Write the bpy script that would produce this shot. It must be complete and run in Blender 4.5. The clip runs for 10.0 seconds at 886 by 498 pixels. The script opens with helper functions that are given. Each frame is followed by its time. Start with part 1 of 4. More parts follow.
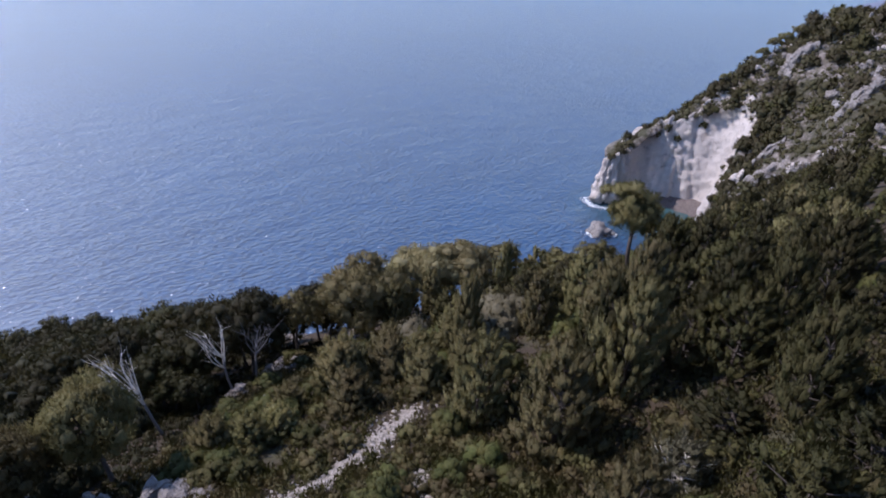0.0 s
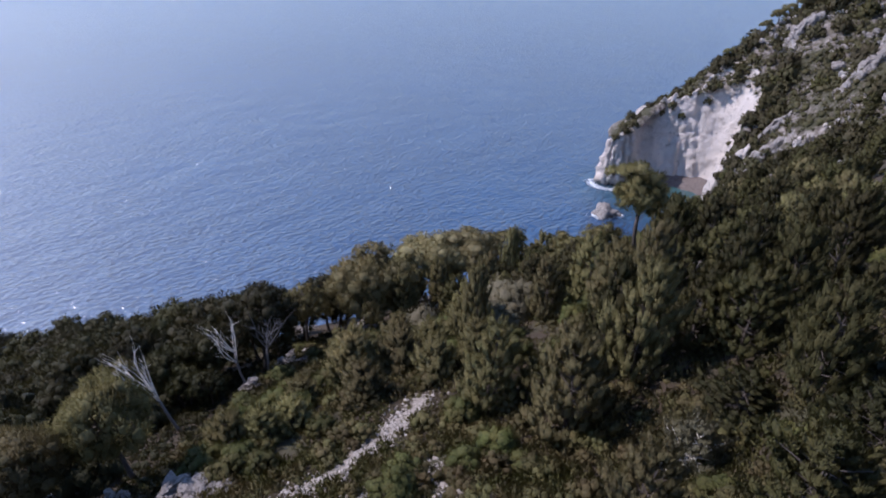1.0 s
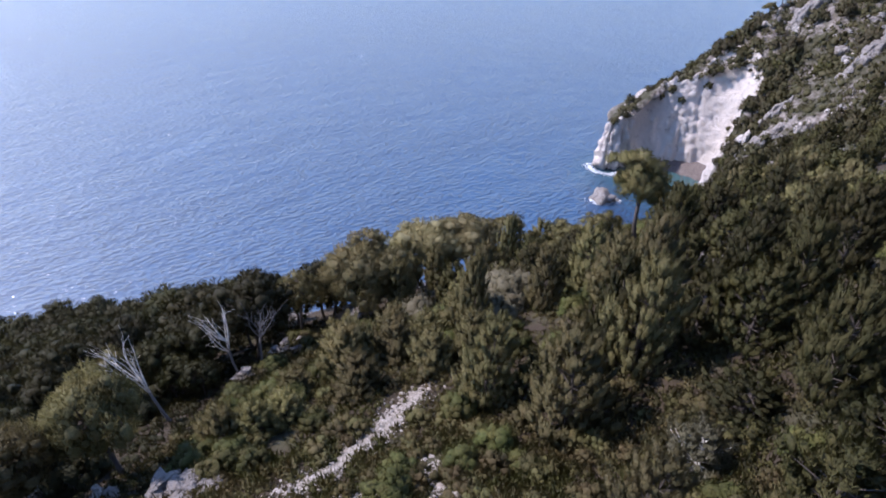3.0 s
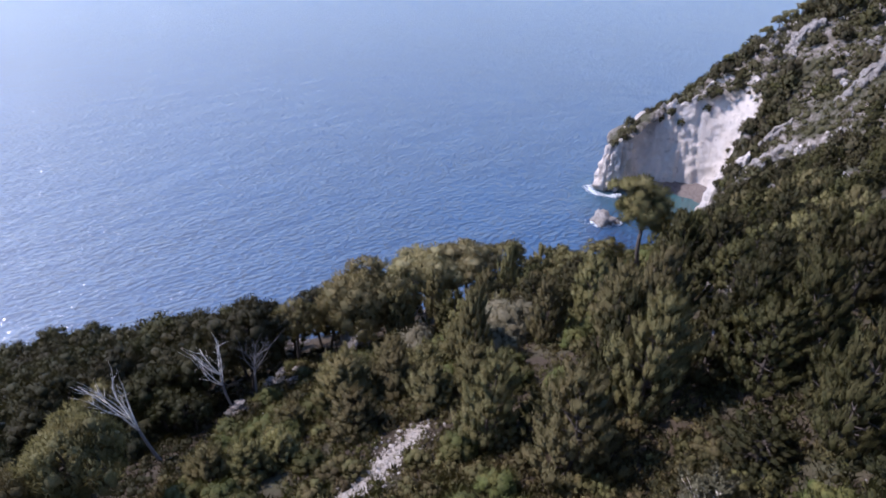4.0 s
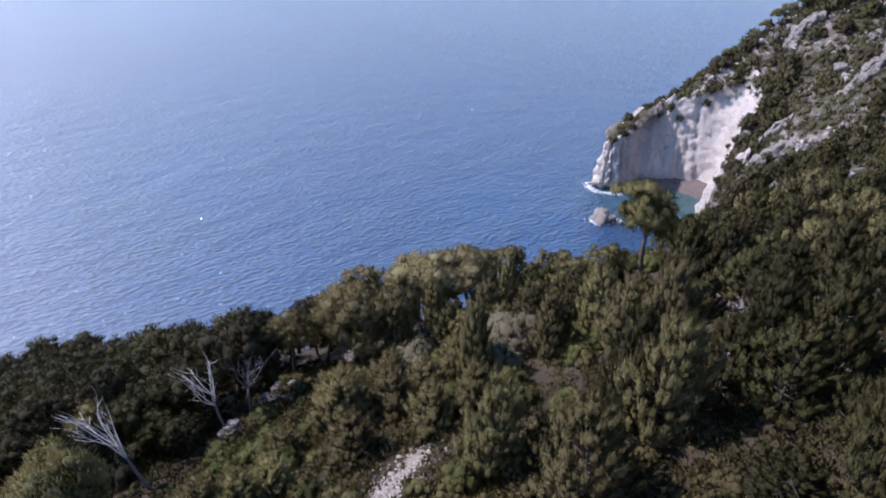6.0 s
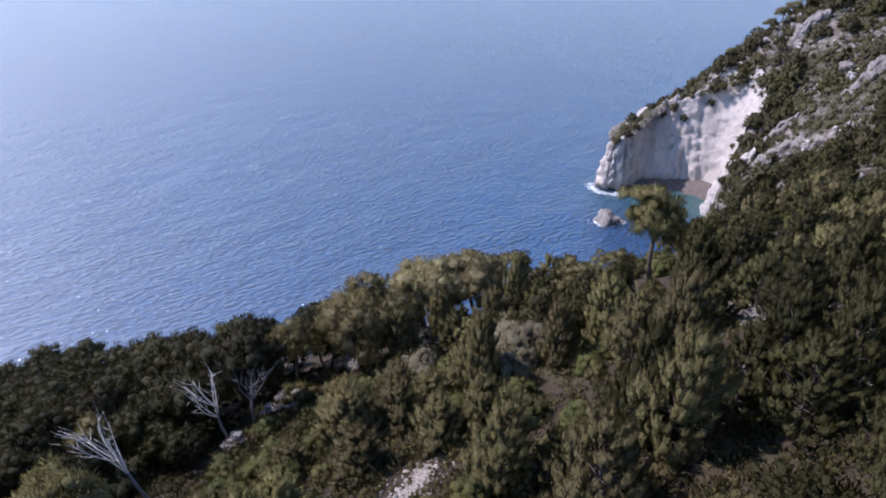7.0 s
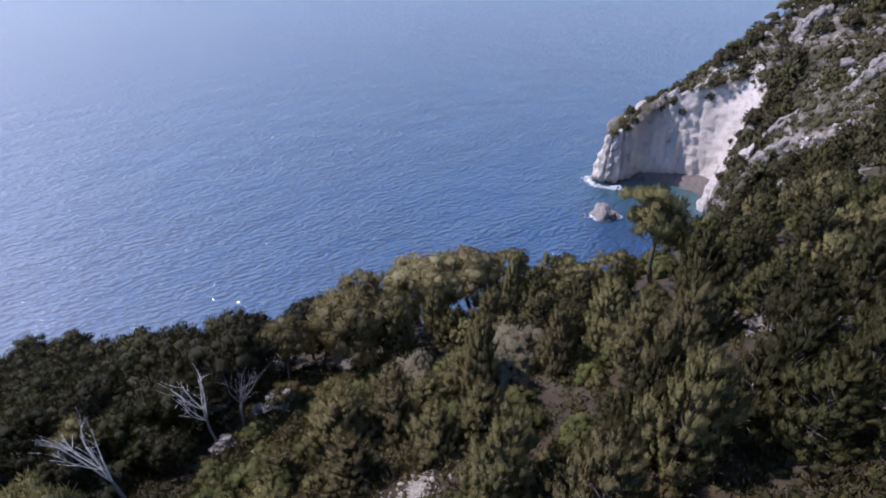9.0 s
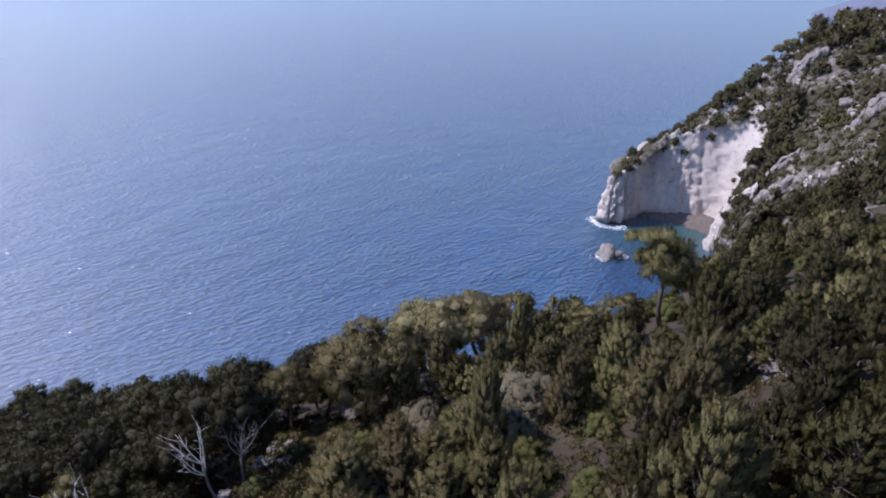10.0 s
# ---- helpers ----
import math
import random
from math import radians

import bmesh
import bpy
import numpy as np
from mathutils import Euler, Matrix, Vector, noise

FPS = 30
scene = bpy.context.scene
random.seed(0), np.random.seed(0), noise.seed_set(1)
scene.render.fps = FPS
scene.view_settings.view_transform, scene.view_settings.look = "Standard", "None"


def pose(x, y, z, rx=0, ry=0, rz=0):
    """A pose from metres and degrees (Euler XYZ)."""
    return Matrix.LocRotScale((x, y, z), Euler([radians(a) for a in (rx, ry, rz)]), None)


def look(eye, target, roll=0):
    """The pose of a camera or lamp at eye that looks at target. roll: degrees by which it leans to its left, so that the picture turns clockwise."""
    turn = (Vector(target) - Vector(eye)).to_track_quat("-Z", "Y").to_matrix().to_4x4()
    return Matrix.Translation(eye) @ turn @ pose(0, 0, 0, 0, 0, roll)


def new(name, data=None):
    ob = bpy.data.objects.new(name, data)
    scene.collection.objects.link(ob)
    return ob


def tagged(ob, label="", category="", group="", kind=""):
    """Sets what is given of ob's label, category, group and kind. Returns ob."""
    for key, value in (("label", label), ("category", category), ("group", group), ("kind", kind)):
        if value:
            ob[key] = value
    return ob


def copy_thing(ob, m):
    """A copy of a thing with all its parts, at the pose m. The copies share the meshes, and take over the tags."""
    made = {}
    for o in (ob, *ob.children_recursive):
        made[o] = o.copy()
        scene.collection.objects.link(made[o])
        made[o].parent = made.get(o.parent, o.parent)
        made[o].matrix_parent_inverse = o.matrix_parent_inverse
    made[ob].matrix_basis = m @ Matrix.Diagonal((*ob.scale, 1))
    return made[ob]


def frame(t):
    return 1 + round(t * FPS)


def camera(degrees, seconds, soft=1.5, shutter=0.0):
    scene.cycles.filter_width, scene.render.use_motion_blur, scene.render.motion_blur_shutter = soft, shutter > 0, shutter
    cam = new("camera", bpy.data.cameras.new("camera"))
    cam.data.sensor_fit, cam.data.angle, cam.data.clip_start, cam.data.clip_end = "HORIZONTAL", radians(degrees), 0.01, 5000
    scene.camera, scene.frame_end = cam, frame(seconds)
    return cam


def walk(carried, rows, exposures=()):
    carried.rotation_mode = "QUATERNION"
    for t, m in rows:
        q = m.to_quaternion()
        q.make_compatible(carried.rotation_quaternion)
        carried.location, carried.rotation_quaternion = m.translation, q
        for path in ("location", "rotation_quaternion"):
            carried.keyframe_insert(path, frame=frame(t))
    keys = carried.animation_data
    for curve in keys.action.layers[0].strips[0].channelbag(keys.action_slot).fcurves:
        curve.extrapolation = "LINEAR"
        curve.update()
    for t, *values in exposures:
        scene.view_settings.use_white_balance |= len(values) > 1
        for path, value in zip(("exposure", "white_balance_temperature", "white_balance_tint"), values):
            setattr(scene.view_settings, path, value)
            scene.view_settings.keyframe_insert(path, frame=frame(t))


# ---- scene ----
cam = camera(78.2, 10.0, soft=1.85)
PATH = [
    (0, (1.022, 1.556, 59.744), (0.891, 3.344, 58.856), 2.4),
    (0.5, (1.017, 1.525, 59.8), (0.864, 3.324, 58.94), 1.6),
    (1, (0.997, 1.62, 59.848), (0.847, 3.384, 58.916), 0.1),
    (1.5, (0.811, 1.573, 59.803), (0.653, 3.27, 58.755), 0.6),
    (2, (0.756, 1.775, 59.816), (0.621, 3.475, 58.771), -0.4),
    (2.5, (0.775, 2.267, 59.815), (0.646, 3.977, 58.786), 0.8),
    (4, (0.765, 4.129, 60.19), (0.628, 5.896, 59.262), 0.6),
    (4.5, (0.811, 4.78, 60.294), (0.697, 6.547, 59.364), 1.4),
    (5, (0.735, 5.355, 60.439), (0.633, 7.12, 59.503), 2.4),
    (5.5, (0.627, 5.847, 60.538), (0.515, 7.606, 59.594), 1.1),
    (7, (0.13, 7.264, 60.815), (-0.005, 9.022, 59.872), -0.4),
    (7.5, (0.001, 7.738, 60.945), (-0.131, 9.497, 60.002), 0.1),
    (8, (-0.144, 8.217, 61.051), (-0.259, 9.972, 60.099), 0.4),
    (8.5, (-0.206, 8.637, 61.139), (-0.312, 10.389, 60.179), -0.0),
    (9, (-0.405, 9.006, 61.164), (-0.513, 10.744, 60.18), 0.9),
    (9.5, (-0.516, 9.325, 61.194), (-0.623, 11.064, 60.212), 0.4),
    (10, (-0.322, 9.58, 61.261), (-0.457, 11.385, 60.411), -0.1),
]
EXPOSURES = [(t, stops + 0.08, 5860, 24) for t, stops in ((0.0, 0.1), (1.0, 0.13), (2.0, 0.38), (2.5, 0.52), (4.5, 0.4), (8.0, 0.32), (10.0, 0.2))]
walk(cam, [(t, look(eye, target, roll)) for t, eye, target, roll in PATH], EXPOSURES)

# ---- world, sun, exposure ----
SUN_AZ, SUN_EL = -79.0, 51.0          # degrees clockwise from +y, degrees above the horizon
world = bpy.data.worlds.new("world")
scene.world = world
world.use_nodes = True
wn = world.node_tree
sky = wn.nodes.new("ShaderNodeTexSky")
sky.sky_type = "NISHITA"
sky.sun_disc = False
sky.sun_elevation = radians(SUN_EL)
sky.sun_rotation = radians(SUN_AZ)
sky.air_density, sky.dust_density, sky.ozone_density = 1.15, 0.25, 6.0
wn.links.new(sky.outputs["Color"], wn.nodes["Background"].inputs["Color"])
wn.nodes["Background"].inputs["Strength"].default_value = 0.14
sun = new("sun", bpy.data.lights.new("sun", "SUN"))
sun.data.energy, sun.data.angle, sun.data.color = 3.6, radians(0.6), (1.0, 0.95, 0.88)
sx, sy = math.sin(radians(SUN_AZ)), math.cos(radians(SUN_AZ))
se = math.tan(radians(SUN_EL))
sun.matrix_world = look((sx * 300, sy * 300, se * 300), (0, 0, 0))


# ---- materials ----
def material(name):
    m = bpy.data.materials.new(name)
    m.use_nodes = True
    nt = m.node_tree
    return m, nt, nt.nodes["Principled BSDF"]


def node(nt, kind, **values):
    n = nt.nodes.new(kind)
    for k, v in values.items():
        if k in n.inputs:
            n.inputs[k].default_value = v
        else:
            n.inputs[k.replace("_", " ")].default_value = v
    return n


def ramp(nt, src, stops):
    r = nt.nodes.new("ShaderNodeValToRGB")
    while len(r.color_ramp.elements) < len(stops):
        r.color_ramp.elements.new(0.5)
    for e, (p, c) in zip(r.color_ramp.elements, stops):
        e.position, e.color = p, (*c, 1.0)
    nt.links.new(src, r.inputs["Fac"])
    return r.outputs["Color"]


def mix(nt, fac, a, b, blend="MIX"):
    m = nt.nodes.new("ShaderNodeMix")
    m.data_type, m.blend_type = "RGBA", blend
    for src, sock in ((fac, m.inputs[0]), (a, m.inputs[6]), (b, m.inputs[7])):
        if isinstance(src, (int, float)):
            sock.default_value = src
        elif isinstance(src, tuple):
            sock.default_value = (*src, 1.0)
        else:
            nt.links.new(src, sock)
    return m.outputs[2]


def maths(nt, op, a, b=0.0, clamp=False):
    m = nt.nodes.new("ShaderNodeMath")
    m.operation, m.use_clamp = op, clamp
    for i, src in enumerate((a, b)):
        if isinstance(src, (int, float)):
            m.inputs[i].default_value = src
        else:
            nt.links.new(src, m.inputs[i])
    return m.outputs[0]


def position(nt):
    return nt.nodes.new("ShaderNodeNewGeometry").outputs["Position"]


def noise_at(nt, vec, scale, detail=4.0, rough=0.55, stretch=None):
    n = node(nt, "ShaderNodeTexNoise", Scale=scale, Detail=detail, Roughness=rough)
    if stretch:
        mp = nt.nodes.new("ShaderNodeMapping")
        mp.inputs["Scale"].default_value = stretch
        nt.links.new(vec, mp.inputs["Vector"])
        vec = mp.outputs["Vector"]
    nt.links.new(vec, n.inputs["Vector"])
    return n.outputs["Fac"]


def bump(nt, bsdf, height, strength, distance):
    b = node(nt, "ShaderNodeBump", Strength=strength, Distance=distance)
    nt.links.new(height, b.inputs["Height"])
    nt.links.new(b.outputs["Normal"], bsdf.inputs["Normal"])
    return b


def foliage(name, dark, light, warm, translucent=0.3):
    """Needles or leaves: each spray its own tone, each plant its own hue."""
    m, nt, p = material(name)
    geo = nt.nodes.new("ShaderNodeNewGeometry")
    info = nt.nodes.new("ShaderNodeObjectInfo")
    col = mix(nt, maths(nt, "ADD", maths(nt, "MULTIPLY", geo.outputs["Random Per Island"], 0.36), 0.3), dark, light)
    patch = noise_at(nt, position(nt), 0.9, 2.0)
    col = mix(nt, ramp(nt, patch, ((0.42, (0, 0, 0)), (0.68, (1, 1, 1)))), col, warm)
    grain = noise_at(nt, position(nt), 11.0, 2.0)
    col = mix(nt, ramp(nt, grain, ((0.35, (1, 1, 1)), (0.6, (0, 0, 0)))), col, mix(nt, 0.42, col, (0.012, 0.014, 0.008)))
    tone = node(nt, "ShaderNodeHueSaturation")
    nt.links.new(col, tone.inputs["Color"])
    nt.links.new(maths(nt, "ADD", maths(nt, "MULTIPLY", info.outputs["Random"], 0.034), 0.489), tone.inputs["Hue"])
    nt.links.new(maths(nt, "ADD", maths(nt, "MULTIPLY", info.outputs["Random"], 0.5), 0.75), tone.inputs["Value"])
    warmed = mix(nt, 1.0, tone.outputs["Color"], (1.0, 0.93, 0.70), "MULTIPLY")
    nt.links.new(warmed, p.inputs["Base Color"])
    bump(nt, p, noise_at(nt, position(nt), 16.0, 3.0, 0.7), 0.7, 0.08)
    p.inputs["Roughness"].default_value = 0.6
    p.inputs["Specular IOR Level"].default_value = 0.25
    tr = nt.nodes.new("ShaderNodeBsdfTranslucent")
    nt.links.new(warmed, tr.inputs["Color"])
    ms = node(nt, "ShaderNodeMixShader", Fac=translucent)
    nt.links.new(p.outputs[0], ms.inputs[1])
    nt.links.new(tr.outputs[0], ms.inputs[2])
    nt.links.new(ms.outputs[0], nt.nodes["Material Output"].inputs["Surface"])
    return m


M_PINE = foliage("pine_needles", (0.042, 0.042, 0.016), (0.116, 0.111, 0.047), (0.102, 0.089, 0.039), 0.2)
# two dark green copies, deepened so that shade sits in the needle colour
M_PINE_SHADED = foliage("shaded_pine_needles", (0.018, 0.021, 0.008), (0.056, 0.056, 0.021), (0.054, 0.046, 0.018), 0.15)
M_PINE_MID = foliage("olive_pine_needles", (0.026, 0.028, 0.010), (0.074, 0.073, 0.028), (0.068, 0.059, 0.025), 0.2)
# grey-olive needles, lightened so the colour itself carries the sun on these crowns
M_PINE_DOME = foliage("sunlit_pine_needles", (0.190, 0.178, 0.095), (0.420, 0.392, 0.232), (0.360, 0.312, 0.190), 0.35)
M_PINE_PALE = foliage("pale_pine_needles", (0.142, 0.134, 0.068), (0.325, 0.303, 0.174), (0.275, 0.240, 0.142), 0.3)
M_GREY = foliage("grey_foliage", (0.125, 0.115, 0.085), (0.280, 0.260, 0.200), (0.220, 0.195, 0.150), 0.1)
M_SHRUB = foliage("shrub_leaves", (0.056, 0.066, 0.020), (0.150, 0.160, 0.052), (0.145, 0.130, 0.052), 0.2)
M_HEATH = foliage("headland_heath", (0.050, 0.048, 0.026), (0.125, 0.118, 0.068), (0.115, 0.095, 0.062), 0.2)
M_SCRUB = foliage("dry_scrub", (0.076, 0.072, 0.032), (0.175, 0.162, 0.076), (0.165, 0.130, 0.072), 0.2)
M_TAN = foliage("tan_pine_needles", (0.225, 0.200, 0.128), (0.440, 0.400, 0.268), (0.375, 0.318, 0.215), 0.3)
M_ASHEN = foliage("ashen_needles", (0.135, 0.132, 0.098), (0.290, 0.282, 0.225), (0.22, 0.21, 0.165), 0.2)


def bark_material(name, a, b):
    m, nt, p = material(name)
    n = noise_at(nt, position(nt), 9.0, 4.0, 0.6, (1, 1, 0.25))
    nt.links.new(mix(nt, n, a, b), p.inputs["Base Color"])
    p.inputs["Roughness"].default_value = 0.9
    bump(nt, p, n, 0.7, 0.04)
    return m


M_BARK = bark_material("pine_bark", (0.045, 0.035, 0.028), (0.16, 0.13, 0.11))
M_DEAD = bark_material("bleached_wood", (0.62, 0.56, 0.48), (0.85, 0.78, 0.68))
M_DEAD_DARK = bark_material("weathered_wood", (0.10, 0.09, 0.085), (0.26, 0.24, 0.23))


def rock_material(name, pale, stained, dark, pitted=0.85):
    """Pale limestone with vertical stains, pits and ochre patches."""
    m, nt, p = material(name)
    pos = position(nt)
    streak = noise_at(nt, pos, 0.22, 5.0, 0.6, (1, 1, 0.18))
    blotch = noise_at(nt, pos, 0.55, 6.0, 0.62)
    fine = noise_at(nt, pos, 3.2, 6.0, 0.65)
    col = mix(nt, ramp(nt, streak, ((0.42, (0, 0, 0)), (0.72, (1, 1, 1)))), pale, stained)
    col = mix(nt, ramp(nt, blotch, ((0.58, (0, 0, 0)), (0.70, (1, 1, 1)))), col, dark)
    col = mix(nt, maths(nt, "MULTIPLY", fine, 0.35), col, stained)
    pits = noise_at(nt, pos, 2.3, 7.0, 0.75)
    col = mix(nt, ramp(nt, pits, ((0.50, (0, 0, 0)), (0.60, (pitted, pitted, pitted)))), col, dark)
    nt.links.new(col, p.inputs["Base Color"])
    p.inputs["Roughness"].default_value = 0.92
    p.inputs["Specular IOR Level"].default_value = 0.2
    bump(nt, p, maths(nt, "ADD", blotch, maths(nt, "MULTIPLY", fine, 0.6)), 1.0, 0.9)
    return m


M_CLIFF = rock_material("pale_limestone", (0.82, 0.725, 0.645), (0.66, 0.57, 0.495), (0.46, 0.385, 0.33), 0.12)
M_ROCK = rock_material("weathered_limestone", (0.47, 0.425, 0.38), (0.33, 0.285, 0.25), (0.21, 0.175, 0.15))
M_BEACH = rock_material("beach_pebbles", (0.27, 0.225, 0.20), (0.19, 0.15, 0.135), (0.14, 0.11, 0.10))

# the ground: reddish soil, litter, and stones bare along the old track
M_GROUND, nt, p = material("stony_ground")
pos = position(nt)
big = noise_at(nt, pos, 0.16, 5.0, 0.6)
mid = noise_at(nt, pos, 1.1, 6.0, 0.65)
fine = noise_at(nt, pos, 6.0, 5.0, 0.7)
col = mix(nt, mid, (0.030, 0.021, 0.012), (0.086, 0.060, 0.034))
col = mix(nt, ramp(nt, big, ((0.52, (0, 0, 0)), (0.70, (1, 1, 1)))), col, mix(nt, fine, (0.045, 0.05, 0.02), (0.11, 0.10, 0.05)))
stones = ramp(nt, maths(nt, "ADD", maths(nt, "MULTIPLY", mid, 0.6), maths(nt, "MULTIPLY", fine, 0.4)), ((0.63, (0, 0, 0)), (0.69, (1, 1, 1))))
col = mix(nt, stones, col, (0.46, 0.42, 0.37))
nt.links.new(col, p.inputs["Base Color"])
p.inputs["Roughness"].default_value = 0.95
bump(nt, p, maths(nt, "ADD", mid, maths(nt, "MULTIPLY", fine, 0.5)), 0.8, 0.25)

M_SLOPE, nt, p = material("rocky_slope")
pos = position(nt)
big = noise_at(nt, pos, 0.13, 6.0, 0.65)
mid = noise_at(nt, pos, 0.8, 6.0, 0.65)
col = mix(nt, ramp(nt, mid, ((0.35, (0, 0, 0)), (0.65, (1, 1, 1)))), (0.095, 0.072, 0.054), (0.42, 0.365, 0.32))
col = mix(nt, ramp(nt, big, ((0.40, (0, 0, 0)), (0.56, (1, 1, 1)))), col, (0.070, 0.064, 0.032))
nt.links.new(col, p.inputs["Base Color"])
p.inputs["Roughness"].default_value = 0.95
bump(nt, p, mid, 1.0, 0.8)

M_STONE, nt, p = material("track_stones")
info = nt.nodes.new("ShaderNodeNewGeometry")
col = mix(nt, info.outputs["Random Per Island"], (0.30, 0.255, 0.21), (0.52, 0.465, 0.40))
nt.links.new(mix(nt, maths(nt, "MULTIPLY", noise_at(nt, position(nt), 5.0), 0.5), col, (0.36, 0.29, 0.23)), p.inputs["Base Color"])
p.inputs["Roughness"].default_value = 0.95

M_TRACK, nt, p = material("track_grit")
pos = position(nt)
col = mix(nt, noise_at(nt, pos, 2.2, 6.0, 0.7), (0.24, 0.19, 0.14), (0.56, 0.50, 0.43))
nt.links.new(mix(nt, ramp(nt, noise_at(nt, pos, 7.0, 4.0, 0.7), ((0.45, (0, 0, 0)), (0.62, (1, 1, 1)))), col, (0.15, 0.12, 0.08)), p.inputs["Base Color"])
p.inputs["Roughness"].default_value = 0.95
bump(nt, p, noise_at(nt, pos, 9.0, 5.0, 0.7), 0.8, 0.1)

M_FOAM, nt, p = material("sea_foam")
p.inputs["Base Color"].default_value = (0.85, 0.88, 0.90, 1)
p.inputs["Roughness"].default_value = 0.7
bump(nt, p, noise_at(nt, position(nt), 1.5, 6.0, 0.7), 1.0, 0.4)

# the sea: deep blue, greener over the shallows of the cove
M_SEA, nt, p = material("sea_water")
pos = position(nt)
d = nt.nodes.new("ShaderNodeVectorMath")
d.operation = "DISTANCE"
d.inputs[1].default_value = (56.0, 156.0, 0.0)
nt.links.new(pos, d.inputs[0])
shallow = ramp(nt, maths(nt, "DIVIDE", d.outputs["Value"], 34.0), ((0.15, (1, 1, 1)), (0.95, (0, 0, 0))))
drift = noise_at(nt, pos, 0.012, 3.0, 0.5)
deep = mix(nt, drift, (0.0012, 0.040, 0.106), (0.003, 0.062, 0.160))
nt.links.new(mix(nt, shallow, deep, (0.010, 0.085, 0.088)), p.inputs["Base Color"])
p.inputs["Roughness"].default_value = 0.11
p.inputs["Coat Weight"].default_value = 1.0
p.inputs["Coat Roughness"].default_value = 0.57
p.inputs["Coat IOR"].default_value = 1.86
p.inputs["IOR"].default_value = 1.33


def along(nt, vec, degrees, stretch):
    """Turns the plane so that a pattern can be drawn out along one heading."""
    a = nt.nodes.new("ShaderNodeMapping")
    a.inputs["Rotation"].default_value = (0, 0, radians(-degrees))
    nt.links.new(vec, a.inputs["Vector"])
    b = nt.nodes.new("ShaderNodeMapping")
    b.inputs["Scale"].default_value = (stretch, 1.0, 1.0)
    nt.links.new(a.outputs["Vector"], b.inputs["Vector"])
    return b.outputs["Vector"]


crests = along(nt, pos, 34, 0.58)
gusts = noise_at(nt, along(nt, pos, 58, 0.4), 0.045, 3.0, 0.6)
gust = ramp(nt, gusts, ((0.34, (0.55, 0.55, 0.55)), (0.66, (1, 1, 1))))
swell = noise_at(nt, along(nt, pos, 52, 0.6), 0.075, 3.0, 0.6)
chop = noise_at(nt, crests, 0.36, 2.0, 0.5)
ripple = maths(nt, "POWER", noise_at(nt, crests, 0.95, 1.0, 0.5), 3.0)
h = maths(nt, "ADD", maths(nt, "MULTIPLY", swell, 3.6), maths(nt, "MULTIPLY", gust, maths(nt, "ADD", maths(nt, "MULTIPLY", chop, 0.95), maths(nt, "MULTIPLY", ripple, 2.8))))
bump(nt, p, h, 1.0, 1.0)

# distant land: base colour shifted to blue-grey in place of air haze
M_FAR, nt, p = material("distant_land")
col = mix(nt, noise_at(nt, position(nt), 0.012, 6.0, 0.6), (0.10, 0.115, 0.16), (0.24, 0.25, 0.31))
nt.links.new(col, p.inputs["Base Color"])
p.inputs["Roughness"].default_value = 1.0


# ---- mesh helpers ----
class Shape:
    """Gathers points and faces for one mesh; normals may be given where leaves should catch light as one mass."""

    def __init__(self):
        self.v, self.f, self.n, self.nor = [], [], 0, []

    def add(self, verts, faces, normals=None):
        verts = np.asarray(verts, float)
        self.v.append(verts)
        self.f.append([[i + self.n for i in q] for q in faces])
        self.nor.append(normals if normals is not None else np.zeros_like(verts))
        self.n += len(verts)

    def mesh(self, name, mat, smooth=True):
        me = bpy.data.meshes.new(name)
        me.from_pydata(np.concatenate(self.v).tolist(), [], [q for g in self.f for q in g])
        me.materials.append(mat)
        if smooth:
            me.shade_smooth()
        nor = np.concatenate(self.nor)
        if np.abs(nor).max() > 0:
            me.normals_split_custom_set_from_vertices(nor.tolist())
        return me


def part(name, data, parent, label=""):
    ob = new(name, data)
    ob.parent = parent
    if label:
        ob["label"] = label
    return ob


def tube(shape, pts, radii, sides=6):
    pts = [Vector(q) for q in pts]
    rings = []
    for i, q in enumerate(pts):
        way = (pts[min(i + 1, len(pts) - 1)] - pts[max(i - 1, 0)]).normalized()
        a = way.orthogonal().normalized()
        b = way.cross(a)
        rings.append([q + (a * math.cos(k * math.tau / sides) + b * math.sin(k * math.tau / sides)) * radii[i] for k in range(sides)])
    faces = []
    for i in range(len(pts) - 1):
        for k in range(sides):
            k2 = (k + 1) % sides
            faces.append((i * sides + k, i * sides + k2, (i + 1) * sides + k2, (i + 1) * sides + k))
    faces.append(tuple(range((len(pts) - 1) * sides, len(pts) * sides)))
    shape.add([tuple(q) for r in rings for q in r], faces)


def ico(level):
    bm = bmesh.new()
    bmesh.ops.create_icosphere(bm, subdivisions=level, radius=1.0)
    bm.verts.ensure_lookup_table()
    out = np.array([q.co[:] for q in bm.verts]), [tuple(q.index for q in fc.verts) for fc in bm.faces]
    bm.free()
    return out


ICO1, ICO2, ICO3 = ico(1), ico(2), ico(3)


def unit(a):
    return a / np.maximum(np.linalg.norm(a, axis=-1, keepdims=True), 1e-6)


